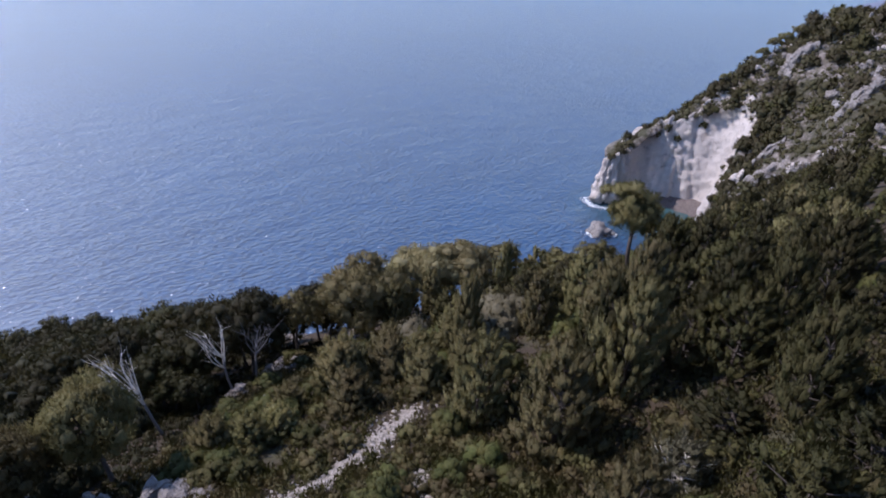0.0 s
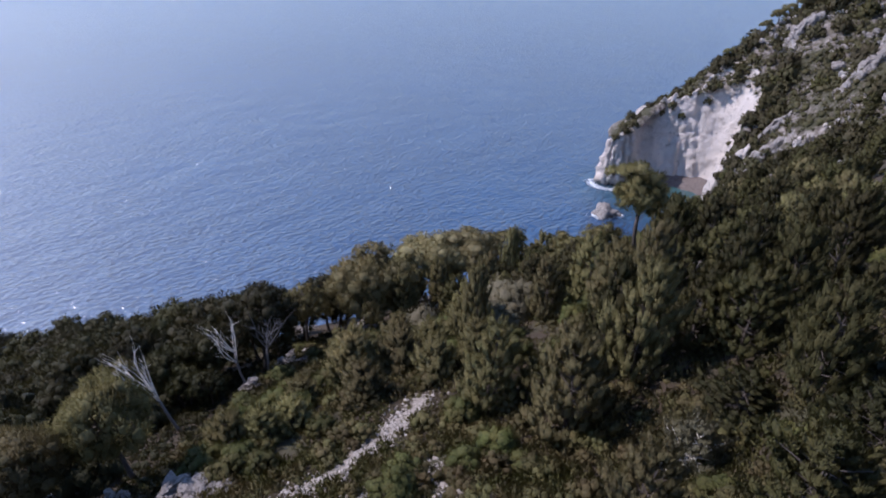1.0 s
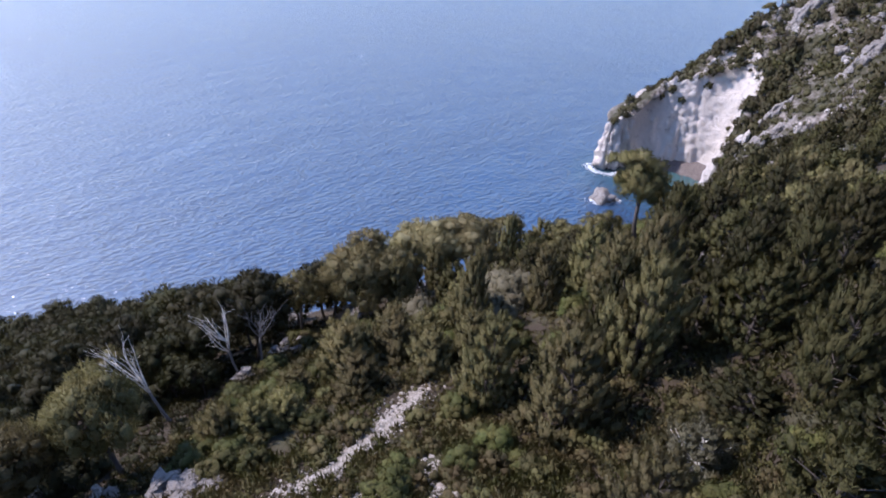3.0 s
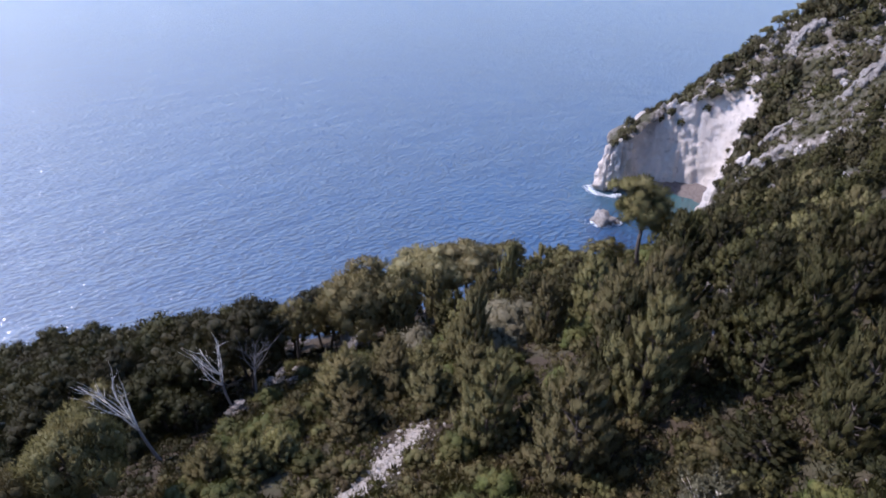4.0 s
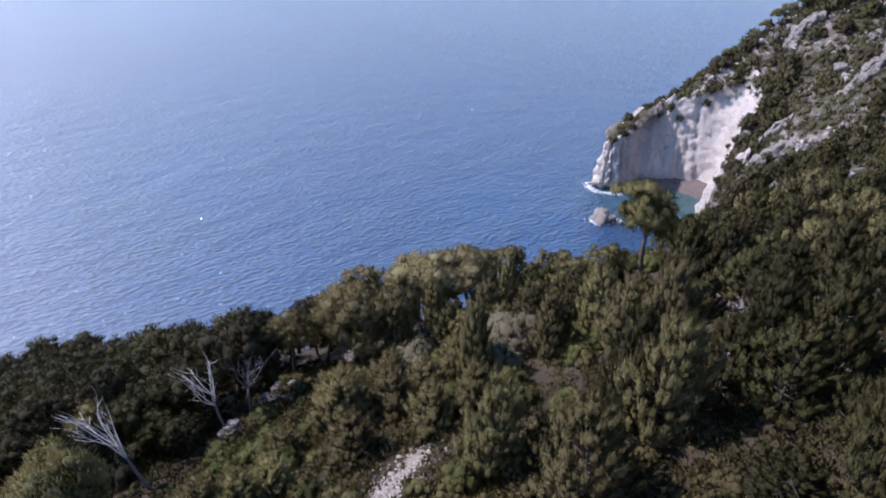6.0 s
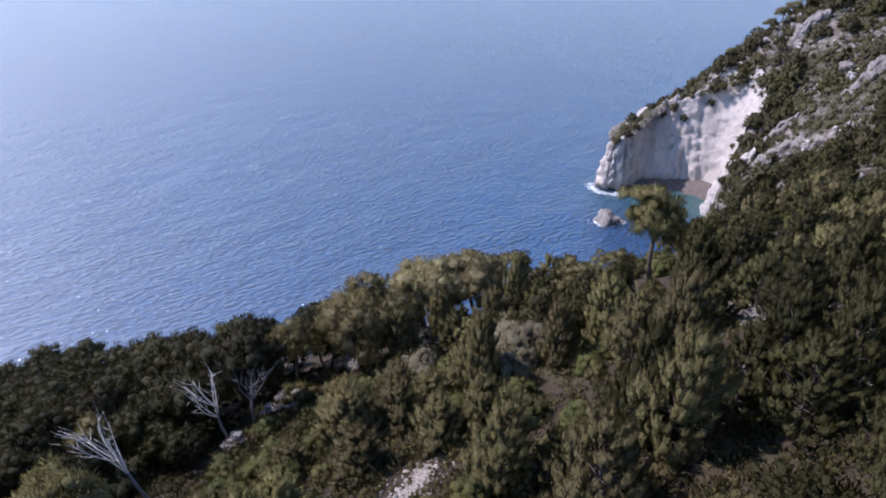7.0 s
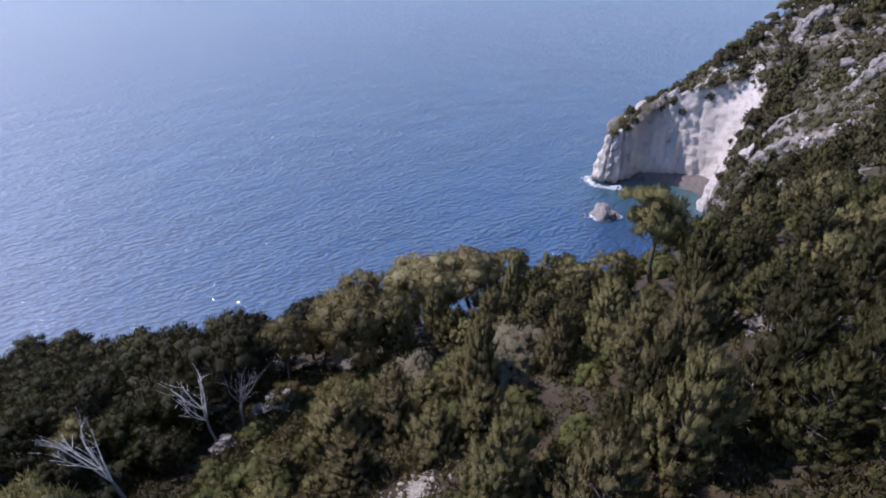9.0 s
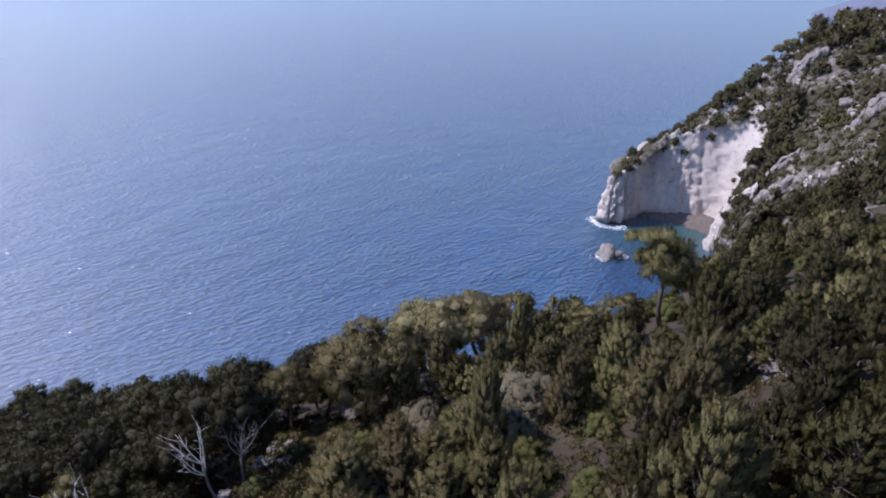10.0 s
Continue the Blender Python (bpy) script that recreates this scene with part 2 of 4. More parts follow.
def clump(shape, rng, centre, axis, length, width, sprays, leaf, lift=0.5, core=0.5, slim=0.13, crown=None):
    """A bough's end: a small dense heart with many slim sprays lying over and standing out of it."""
    axis = unit(np.asarray(axis, float))
    side = unit(np.cross(axis, (0.3, 0.5, 0.81)))
    third = np.cross(axis, side)
    frame3 = np.stack([side * width, third * width, axis * length])
    centre = np.asarray(centre, float)
    mass = unit(centre - np.asarray(crown, float)) if crown is not None else np.array((0, 0, 0.4))
    if core:
        v, f = ICO1
        q = (v * core * (1 + rng.normal(0, 0.2, (len(v), 1)))) @ frame3
        shape.add(centre + q, f, unit(0.8 * unit(q) + 0.7 * mass))
    d = unit(rng.normal(0, 1, (sprays, 3)) + (0, 0, 0.2))
    at = centre + (d * rng.uniform(0.6, 0.98, (sprays, 1))) @ frame3
    out = unit(d @ frame3)
    way = unit(out * 0.55 + np.array((0, 0, lift)) + rng.normal(0, 0.5, (sprays, 3)))
    wide = unit(np.cross(way, out + rng.normal(0, 0.25, (sprays, 3))))
    ln = leaf * rng.uniform(0.7, 1.4, (sprays, 1))
    wd = ln * rng.uniform(slim * 0.7, slim * 1.3, (sprays, 1))
    v = np.stack([at - wide * wd, at + wide * wd, at + way * ln], 1)
    face = np.cross(v[:, 1] - v[:, 0], v[:, 2] - v[:, 0])
    flip = (face * out).sum(1) < 0
    v[flip] = v[flip][:, (1, 0, 2)]
    nor = unit(0.7 * out + 0.9 * mass + rng.normal(0, 0.13, (sprays, 3)))
    shape.add(v.reshape(-1, 3), [(3 * i, 3 * i + 1, 3 * i + 2) for i in range(sprays)], np.repeat(nor, 3, 0))


def lump(shape, rng, centre, size, level=2, rough=0.25, freq=1.0):
    """An uneven stone."""
    v, f = {1: ICO1, 2: ICO2, 3: ICO3}[level]
    off = rng.uniform(-50, 50, 3)
    k = np.array([1 + rough * (noise.noise(Vector(q * 1.3 * freq + off)) + 0.6 * noise.noise(Vector(q * 3.1 * freq + off)) + 0.35 * noise.noise(Vector(q * 7.0 * freq + off))) for q in v])
    q = np.sign(v) * np.abs(v) ** 0.8 * k[:, None]
    turn = np.array(Euler((rng.uniform(-.4, .4), rng.uniform(-.4, .4), rng.uniform(0, 6.28))).to_matrix())
    shape.add((q * np.asarray(size)) @ turn.T + np.asarray(centre), f)


# ---- the lie of the land ----
COAST = [(-400, 50), (-150, 64), (-90, 70), (-57, 74), (-42, 72), (-30, 71), (-18, 73), (-6, 76), (5, 79), (16, 82), (28, 94), (42, 109), (52, 123), (58, 135), (58.5, 143.5),
         (60.5, 147.5), (64, 152), (66, 157), (66.5, 161), (63.5, 163.5), (58, 165.5), (53, 167), (49, 168.5), (47.5, 167), (46.5, 163.2), (42.6, 159.2), (38.4, 157.4), (34.6, 158.8), (33, 163),
         (36, 170), (44, 180), (60, 192), (80, 204), (110, 222), (160, 245), (420, 330)]
PROFILE_X = [20, 34, 38, 44, 49, 55, 62, 66, 73, 79.4, 86, 91, 100, 108, 140, 250, 420]
PROFILE_Z = [4, 12.5, 14.5, 18, 20.5, 23, 26, 29.8, 34.6, 39.4, 44, 47, 51.3, 53, 57, 70, 90]


def near_land(x, y):
    return 47.4 + 0.335 * x - 0.41 * y - 2.3 * np.exp(-((x - 1) / 14) ** 2 - ((y - 24) / 12) ** 2) - 3.0 * np.exp(-((x - 9) / 6) ** 2 - ((y - 21.5) / 6.5) ** 2)


def far_land(x, y):
    rise = np.interp(x, [72, 90], [0.7, 0.3]) * (np.clip(y, 152, 176) - 174) * np.clip((x - 56) / 10, 0, 1)
    rise = rise - 0.45 * np.maximum(0, y - 173) * np.clip((62 - x) / 15, 0, 1) - 0.6 * np.maximum(0, y - 179) * np.clip((100 - x) / 20, 0, 1)
    return np.interp(x, PROFILE_X, PROFILE_Z) + rise - 4.0 * np.exp(-((y - 140) / 10) ** 2) * np.clip((76 - x) / 12, 0, 1)


def land(x, y):
    x, y = np.asarray(x, float), np.asarray(y, float)
    a = near_land(x, np.maximum(y, -80))
    a = np.where(a < 6, 1.5 + 4.5 * np.exp((np.minimum(a, 6) - 6) / 4.5), a)
    b = far_land(x, y) - np.clip((105 - y) * 0.5, 0, 60)
    return np.maximum(a, b) + 1.2 * np.exp(-np.abs(a - b) / 2.5)


def coast_distance(x, y):
    """Metres inland from the waterline; at sea, negative."""
    x, y = np.asarray(x, float), np.asarray(y, float)
    best = np.full(x.shape, 1e9)
    inside = np.zeros(x.shape, bool)
    ring = COAST + [(420, -400), (-400, -400)]
    for i, (ax, ay) in enumerate(ring):
        bx, by = ring[(i + 1) % len(ring)]
        if i < len(COAST) - 1:
            ex, ey = bx - ax, by - ay
            t = np.clip(((x - ax) * ex + (y - ay) * ey) / (ex * ex + ey * ey), 0, 1)
            best = np.minimum(best, np.hypot(x - ax - t * ex, y - ay - t * ey))
        if ay != by:
            inside ^= ((ay > y) != (by > y)) & (x < (bx - ax) * (y - ay) / (by - ay) + ax)
    return np.where(inside, best, -best)


def height(x, y):
    """The ground's height, without its small bumps."""
    x, y = np.asarray(x, float), np.asarray(y, float)
    d = coast_distance(x, y)
    cliffs = np.where(y > 138, 2.7 * (d - 2.6) + 2.0, 2.6 * (d - 1.6)) - 4.0
    return np.minimum(land(x, y), np.maximum(cliffs, -6.0))


def grid_mesh(name, xs, ys, zfun, mats, pick):
    gx, gy = np.meshgrid(xs, ys)
    z = zfun(gx, gy)
    v = np.stack([gx, gy, z], -1).reshape(-1, 3)
    nx, ny = len(xs), len(ys)
    i = (np.arange(ny - 1)[:, None] * nx + np.arange(nx - 1)[None]).reshape(-1)
    q = np.stack([i, i + 1, i + nx + 1, i + nx], 1)
    keep = v[q][:, :, 2].max(1) > -5.5
    q = q[keep]
    me = bpy.data.meshes.new(name)
    me.from_pydata(v.tolist(), [], q.tolist())
    for m in mats:
        me.materials.append(m)
    c = v[q].mean(1)
    me.polygons.foreach_set("material_index", pick(c[:, 0], c[:, 1]).astype(np.int32))
    me.shade_smooth()
    return me


def bumps(x, y):
    f = np.vectorize(lambda a, b: noise.noise(Vector((a * 0.12, b * 0.12, 3.3))) * 0.9 + noise.noise(Vector((a * 0.45, b * 0.45, 7.1))) * 0.35)
    return f(x, y)


def ground_height(x, y):
    k = np.where(np.asarray(y) > 108, 1.6, 0.6)
    return height(x, y) + k * bumps(x, y)


gxs = np.concatenate([np.arange(-220, -60, 4.0), np.arange(-60, 130, 1.15), np.arange(130, 421, 6.0)])
gys = np.concatenate([np.arange(-120, 0, 6.0), np.arange(0, 215, 1.15), np.arange(215, 331, 5.0)])
tagged(new("ground", grid_mesh("ground", gxs, gys, ground_height, [M_GROUND, M_SLOPE], lambda x, y: (y + 0.15 * x > 112))),
       "stony reddish hillside soil with pale limestone and scrub", "ground", kind="structure")

sea = Shape()
rings = [0, 60, 150, 300, 600, 1200, 2000, 2600, 3100, 3500, 3900, 4200, 4500, 4750]
sv = [(20 + r * math.cos(k * math.tau / 96), 60 + r * math.sin(k * math.tau / 96), 60.0 * max(0.0, (r - 2000) / 2750) ** 2) for r in rings[1:] for k in range(96)]
sf = [(r * 96 + k, (r + 1) * 96 + k, (r + 1) * 96 + (k + 1) % 96, r * 96 + (k + 1) % 96) for r in range(len(rings) - 2) for k in range(96)]
sea.add(sv, sf + [tuple(range(96))])
tagged(new("water", sea.mesh("water", M_SEA)), "deep blue open sea with small wind waves", "sea", kind="structure")


# ---- the white cliff round the cove ----
def smooth_line(pts, rounds=2):
    for _ in range(rounds):
        out = [pts[0]]
        for a, b in zip(pts, pts[1:]):
            out += [a * 0.75 + b * 0.25, a * 0.25 + b * 0.75]
        pts = out + [pts[-1]]
    return pts


def cliff_mesh(first, last, rows=56):
    line = smooth_line([np.array(q, float) for q in COAST[first:last]])
    seg = np.cumsum([0] + [np.linalg.norm(b - a) for a, b in zip(line, line[1:])])
    s = np.arange(0, seg[-1], 0.55)
    line = np.array(line)
    cx, cy = np.interp(s, seg, line[:, 0]), np.interp(s, seg, line[:, 1])
    tx, ty = np.gradient(cx), np.gradient(cy)
    n = np.hypot(tx, ty)
    ix, iy = ty / n, -tx / n
    tip = np.exp(-(((cx - 40) ** 2 + (cy - 159) ** 2) / 95.0) ** 2)
    lean = np.where((cy < 160.0) & (cx > 55), 0.22, np.interp(cx, [48, 60, 66], [0.26, 0.30, 0.38])) - 0.13 * tip
    lean = np.convolve(np.pad(lean, 4, mode="edge"), np.ones(9) / 9, mode="valid")
    top = np.full(s.shape, 15.0)
    for _ in range(12):
        top = 0.5 * top + 0.5 * land(cx + ix * (lean * top + 1.0), cy + iy * (lean * top + 1.0))
    top = top + np.array([2.6 * noise.noise(Vector((a * 0.20, 0.5, 3.0))) + 1.9 * noise.noise(Vector((a * 0.55, 2.5, 3.0))) + 1.0 * noise.noise(Vector((a * 1.5, 4.5, 3.0))) for a in s])
    v = []
    lip = 7
    east = s[np.argmin((cx - 66.0) ** 2 + (cy - 158.5) ** 2)]
    spur = np.hypot(cx - 61.0, cy - 146.5) < 4.2
    for r in range(rows + lip + 1):
        fr = min(r / rows, 1.0)
        z = -2.5 + (top + 2.5) * fr
        inward = lean * np.maximum(z, 0) + (1.1 + 0.3 * tip) * np.clip(1 - z / 2.6, 0, 1) ** 2
        if r > rows:
            inward = inward + (r - rows) * 0.9
            z = land(cx + ix * inward, cy + iy * inward) - (1.2 if r == rows + lip else -0.1)
            z = top * max(0.0, 1 - (r - rows) / 3) + z * min(1.0, (r - rows) / 3)
        for i in range(len(s)):
            a, b = s[i], z[i] if r <= rows else top[i]
            wob = 1.3 * noise.noise(Vector((a * 0.11, b * 0.05, 1.0))) + 0.9 * noise.noise(Vector((a * 0.30, b * 0.12, 5.0)))
            wob += 0.5 * noise.noise(Vector((a * 0.5, b * 0.45, 9.0))) + 0.35 * noise.noise(Vector((a * 1.2, b * 0.9, 2.0))) + 0.2 * noise.noise(Vector((a * 2.6, b * 2.2, 6.0)))
            # broken blocks and ledges, most of them near the rim and on the outer stack
            craggy = min(1.0, 0.08 + 0.8 * max(0.0, fr - 0.72) * 2.2 + tip[i])
            far, _ = noise.voronoi(Vector((a * 0.34, b * 0.30 + 0.08 * a, 3.0)))
            wob += craggy * (1.5 * (0.5 - min(1.0, far[1] - far[0])) + 0.5 * abs(noise.noise(Vector((a * 0.9, b * 0.5, 17.0)))))
            wob += 0.40 * noise.noise(Vector((a * 0.85, b * 0.05, 31.0))) + 0.30 * noise.noise(Vector((a * 2.1, b * 0.12, 37.0)))
            crack = max(0.0, 1 - abs(noise.noise(Vector((a * 0.16, b * 0.03, 14.0)))) * 9) * 0.9
            crack += tip[i] * max(0.0, 1 - abs(noise.noise(Vector((a * 0.23, b * 0.05, 24.0)))) * 6) * 2.2
            k = inward[i] + (wob + crack) * (1.0 if r <= rows else 0.5)
            v.append((cx[i] + ix[i] * k, cy[i] + iy[i] * k, z[i] + (0.7 * noise.noise(Vector((a * 0.5, r * 0.8, 0.1))) if r >= rows else 0)))
    m = len(s)
    f = [(r * m + i, r * m + i + 1, (r + 1) * m + i + 1, (r + 1) * m + i) for r in range(rows + lip) for i in range(m - 1)]
    sh = Shape()
    sh.add(v, f)
    me = sh.mesh("cliff", M_CLIFF)
    me.materials.append(M_SLOPE)
    me.polygons.foreach_set("material_index", np.array([1 if q >= (rows + 1) * (m - 1) or (s[q % (m - 1)] < east and not spur[q % (m - 1)]) else 0 for q in range(len(f))], np.int32))
    ledges = [Vector(v[r * m + i]) for r in range(10, rows + 1, 2) for i in range(m) if not spur[i] and s[i] < east + 6 * noise.noise(Vector((r * 0.2, 3.0, 1.0)))]
    rim = [Vector(v[r * m + i]) for r in range(rows - 14, rows + 2) for i in range(m) if cx[i] > 48 and s[i] < s[np.argmin((cx - 49.0) ** 2 + (cy - 168.5) ** 2)] and not spur[i]]
    lips = [Vector(v[r * m + i]) for r in range(rows + 1, rows + lip + 1) for i in range(m) if cx[i] > 60 and 146 < cy[i] < 164 and not spur[i]]
    return me, ledges, rim, lips


cliff_shape, LEDGES, RIM, LIPS = cliff_mesh(12, 32)
tagged(new("cliff", cliff_shape), "pale limestone sea cliff curving round a small cove", "cliff", kind="structure")

# the pebble beach at the foot of the cliff
bs = Shape()
bv, bf = [], []
for i in range(41):
    t = i / 40
    a = np.array((47.0, 167.3)) * (1 - t) ** 2 + 2 * t * (1 - t) * np.array((58.5, 161.0)) + t * t * np.array((64.0, 151.0))
    b = np.array((49.0, 171.0)) * (1 - t) ** 2 + 2 * t * (1 - t) * np.array((70.0, 168.0)) + t * t * np.array((69.0, 154.0))
    for j in range(9):
        k = j / 8
        q = a * (1 - k) + b * k
        bv.append((q[0], q[1], -0.35 + 2.6 * k ** 0.8 + 0.25 * noise.noise(Vector((q[0] * 0.5, q[1] * 0.5, 0)))))
bf = [(i * 9 + j, i * 9 + j + 1, (i + 1) * 9 + j + 1, (i + 1) * 9 + j) for i in range(40) for j in range(8)]
bs.add(bv, bf)
tagged(new("beach", bs.mesh("beach", M_BEACH)), "narrow strip of brownish pebble beach under the cliff", "beach", kind="structure")

# far headland, its haze painted in the material
fh = Shape()
hv = []
for i in range(61):
    for j in range(21):
        u, w = i / 60, j / 20
        x, y = 770 + 1500 * u + 460 * w, 1500 + 900 * w - 420 * u
        z = -6 + 260 * u ** 0.72 * math.sin(math.pi * min(w * 1.15, 1)) ** 0.8 * (1 + 0.25 * noise.noise(Vector((x * 0.004, y * 0.004, 0)))) + 6 * u
        hv.append((x, y, z))
fh.add(hv, [(i * 21 + j, (i + 1) * 21 + j, (i + 1) * 21 + j + 1, i * 21 + j + 1) for i in range(60) for j in range(20)])
tagged(new("backdrop", fh.mesh("backdrop", M_FAR)), "headland far across the water, haze painted in as blue-grey", "headland", kind="structure")


# ---- plants ----
def bent(rng, foot, head, sag, steps):
    foot, head = np.asarray(foot, float), np.asarray(head, float)
    off = rng.normal(0, sag, 3)
    return [foot + (head - foot) * t + off * math.sin(math.pi * t) for t in np.linspace(0, 1, steps)]


def pine_cone(seed, high, wide, boughs=48, sprays=112, leaf=0.17, slim=0.17, full=1.0, heart=0.7, mat=None):
    """A young pine: upswept feathery boughs in a loose cone."""
    rng = np.random.default_rng(seed)
    wood, leaves = Shape(), Shape()
    head = np.array((rng.normal(0, 0.25), rng.normal(0, 0.25), high * 0.96))
    stem = bent(rng, (0, 0, -0.6), head, 0.15, 7)
    tube(wood, stem, [0.15 * (1 - t * 0.9) for t in np.linspace(0, 1, 7)], 7)
    for k in range(boughs):
        t = 0.14 + 0.84 * (k + 0.5) / boughs
        c = np.array([np.interp(t * 6, range(7), [q[a] for q in stem]) for a in range(3)])
        turn = k * 2.4 + rng.normal(0, 0.35)
        reach = wide * 0.5 * min(1.0, (1.06 - t) * 1.55) ** 0.75 * rng.uniform(0.55, 1.1)
        way = np.array((math.cos(turn), math.sin(turn), 0))
        tip = c + way * reach + (0, 0, reach * rng.uniform(0.25, 0.6))
        if k % 2 == 0:
            tube(wood, bent(rng, c, tip, 0.05, 4), [0.045, 0.035, 0.025, 0.012], 4)
        r = rng.uniform(0.32, 0.52) * (0.65 + 0.5 * (1 - t)) * full
        clump(leaves, rng, tip, way * 0.4 + (0, 0, 0.95), r * 2.0, r * 0.92, sprays, leaf, 1.3, heart, slim, (0, 0, c[2] - 0.3))
        if reach > 0.8:
            clump(leaves, rng, c + (tip - c) * 0.58, way * 0.8 + (0, 0, 0.6), r * 1.4, r * 0.95, sprays // 3, leaf, 1.0, heart, slim, (0, 0, c[2] - 0.3))
    clump(leaves, rng, head, (0, 0, 1), 0.55, 0.2, sprays, leaf, 0.9, 0.5, slim)
    return wood.mesh("trunk", M_BARK), leaves.mesh("crown", mat or M_PINE)


def pine_plume(seed, high, wide, mat, sprays=46, heart=0.62):
    """A young pine: whorls of upswept boughs, each ending in long feathery plumes, with dark gaps between."""
    rng = np.random.default_rng(seed)
    wood, leaves = Shape(), Shape()
    head = np.array((rng.normal(0, 0.3), rng.normal(0, 0.3), high * 0.95))
    stem = bent(rng, (0, 0, -0.6), head, 0.18, 8)
    tube(wood, stem, [0.14 * (1 - t * 0.9) for t in np.linspace(0, 1, 8)], 7)
    for level in range(10):
        t = 0.10 + 0.80 * level / 9 + rng.normal(0, 0.012)
        c = np.array([np.interp(t * 7, range(8), [q[a] for q in stem]) for a in range(3)])
        many = 6 if level < 5 else 5 if level < 8 else 4
        turn0 = rng.uniform(0, 6.28)
        for k in range(many):
            turn = turn0 + k * math.tau / many + rng.normal(0, 0.25)
            way = np.array((math.cos(turn), math.sin(turn), 0))
            reach = wide * 0.5 * min(1.0, (1.06 - t) * 1.45) ** 0.8 * rng.uniform(0.5, 1.12)
            rise = reach * rng.uniform(0.22, 0.5) + 0.3 * t
            tip = c + way * reach + (0, 0, rise)
            tube(wood, bent(rng, c, tip, 0.04, 4), [0.045, 0.034, 0.022, 0.01], 4)
            across = np.array((-way[1], way[0], 0))
            for f, off, big in ((1.0, 0.0, 1.0), (0.72, 0.55, 0.82), (0.64, -0.55, 0.82)):
                spot = c + way * reach * f + (0, 0, rise * f ** 1.4) + across * off * reach * 0.42 * rng.uniform(0.6, 1.2)
                ln = rng.uniform(0.58, 1.0) * big * (0.72 + 0.45 * (1 - t))
                clump(leaves, rng, spot + (0, 0, ln * 0.3), way * 0.6 + across * off * 0.5 + (0, 0, 1.0), ln, ln * rng.uniform(0.27, 0.38), int(sprays * 2.1), 0.24, 2.0, heart, 0.095, (0, 0, spot[2] - 0.9))
    for k in range(4):
        clump(leaves, rng, head + rng.normal(0, 0.12, 3) - (0, 0, 0.28 * k), (0, 0, 1), 0.5, 0.16 + 0.05 * k, sprays, 0.2, 1.2, 0.4, 0.18)
    return wood.mesh("trunk", M_BARK), leaves.mesh("crown", mat)


def pine_round(seed, high, wide, flat=0.55, bare=0.35, boughs=62, sprays=42, mat=None, uneven=0.4):
    """A grown pine: leaning bare trunk, forked limbs, lumpy domed crown."""
    rng = np.random.default_rng(seed)
    wood, leaves = Shape(), Shape()
    fork = np.array((rng.normal(0, 0.5), rng.normal(0, 0.5), high * (bare + 0.12)))
    stem = bent(rng, (0, 0, -0.6), fork, 0.2, 6)
    tube(wood, stem, [0.24, 0.2, 0.18, 0.16, 0.15, 0.13], 8)
    heads = []
    for k in range(6):
        turn = k * 1.05 + rng.normal(0, 0.3)
        reach = wide * rng.uniform(0.16, 0.3)
        tip = fork + (math.cos(turn) * reach, math.sin(turn) * reach, (high - fork[2]) * rng.uniform(0.4, 0.7))
        limb = bent(rng, fork, tip, 0.25, 5)
        tube(wood, limb, [0.11, 0.09, 0.07, 0.05, 0.03], 5)
        heads.append((limb, tip))
    mid = np.array((fork[0], fork[1], high * (bare + (1 - bare) * 0.42)))
    ext = np.array((wide * 0.5, wide * 0.5, high * (1 - bare) * 0.55))
    for k in range(boughs):
        z = 1 - 1.35 * (k + 0.5) / boughs
        rad = math.sqrt(max(0.0, 1 - z * z))
        turn = k * 2.4 + rng.normal(0, 0.3)
        d = np.array((math.cos(turn) * rad, math.sin(turn) * rad, z))
        lump_k = 0.86 + uneven * noise.noise(Vector(d * 1.6 + seed))
        c = mid + d * ext * lump_k * rng.uniform(0.72, 1.0)
        limb, tip = min(heads, key=lambda hd: np.linalg.norm(hd[1] - c))
        if k % 2 == 0:
            tube(wood, bent(rng, limb[3], c, 0.12, 4), [0.045, 0.035, 0.025, 0.012], 4)
        r = rng.uniform(0.34, 0.80) * (wide / 5.0) ** 0.5
        clump(leaves, rng, c, d * 0.5 + (0, 0, 0.7), r * flat * 1.5, r * 1.08, int(sprays * 2.3), 0.30, 0.9, 0.5, 0.11, mid)
    return wood.mesh("trunk", M_BARK), leaves.mesh("crown", mat or M_PINE_SHADED)


def bush(seed, high, wide, mat, boughs=36, sprays=64, leaf=0.17, slim=0.17):
    """A dense evergreen shrub, dome-shaped and uneven, on short stems."""
    rng = np.random.default_rng(seed)
    wood, leaves = Shape(), Shape()
    for k in range(boughs):
        z = (k + 0.5) / boughs
        rad = math.sqrt(1 - z * z)
        turn = k * 2.4 + rng.normal(0, 0.3)
        lump_k = 0.8 + 0.35 * noise.noise(Vector((math.cos(turn) * rad * 1.5 + seed, math.sin(turn) * rad * 1.5, z)))
        c = np.array((math.cos(turn) * rad * wide * 0.42, math.sin(turn) * rad * wide * 0.42, 0.12 * high + z * high * 0.72)) * (lump_k, lump_k, lump_k * 1.1)
        if k % 4 == 0:
            tube(wood, bent(rng, (rng.normal(0, 0.12), rng.normal(0, 0.12), -0.4), c, 0.08, 4), [0.05, 0.04, 0.03, 0.012], 4)
        r = wide * rng.uniform(0.10, 0.21)
        clump(leaves, rng, c, (c[0], c[1], high), r * 1.25, r, sprays, leaf, 0.9, 0.58, slim, (0, 0, 0))
    return wood.mesh("stem", M_BARK), leaves.mesh("crown", mat)


def plant(name, woodname, meshes, m, label, category, group):
    base = new(name)
    part(woodname, meshes[0], base)
    part("crown", meshes[1], base)
    base.matrix_basis = m
    return tagged(base, label, category, group)


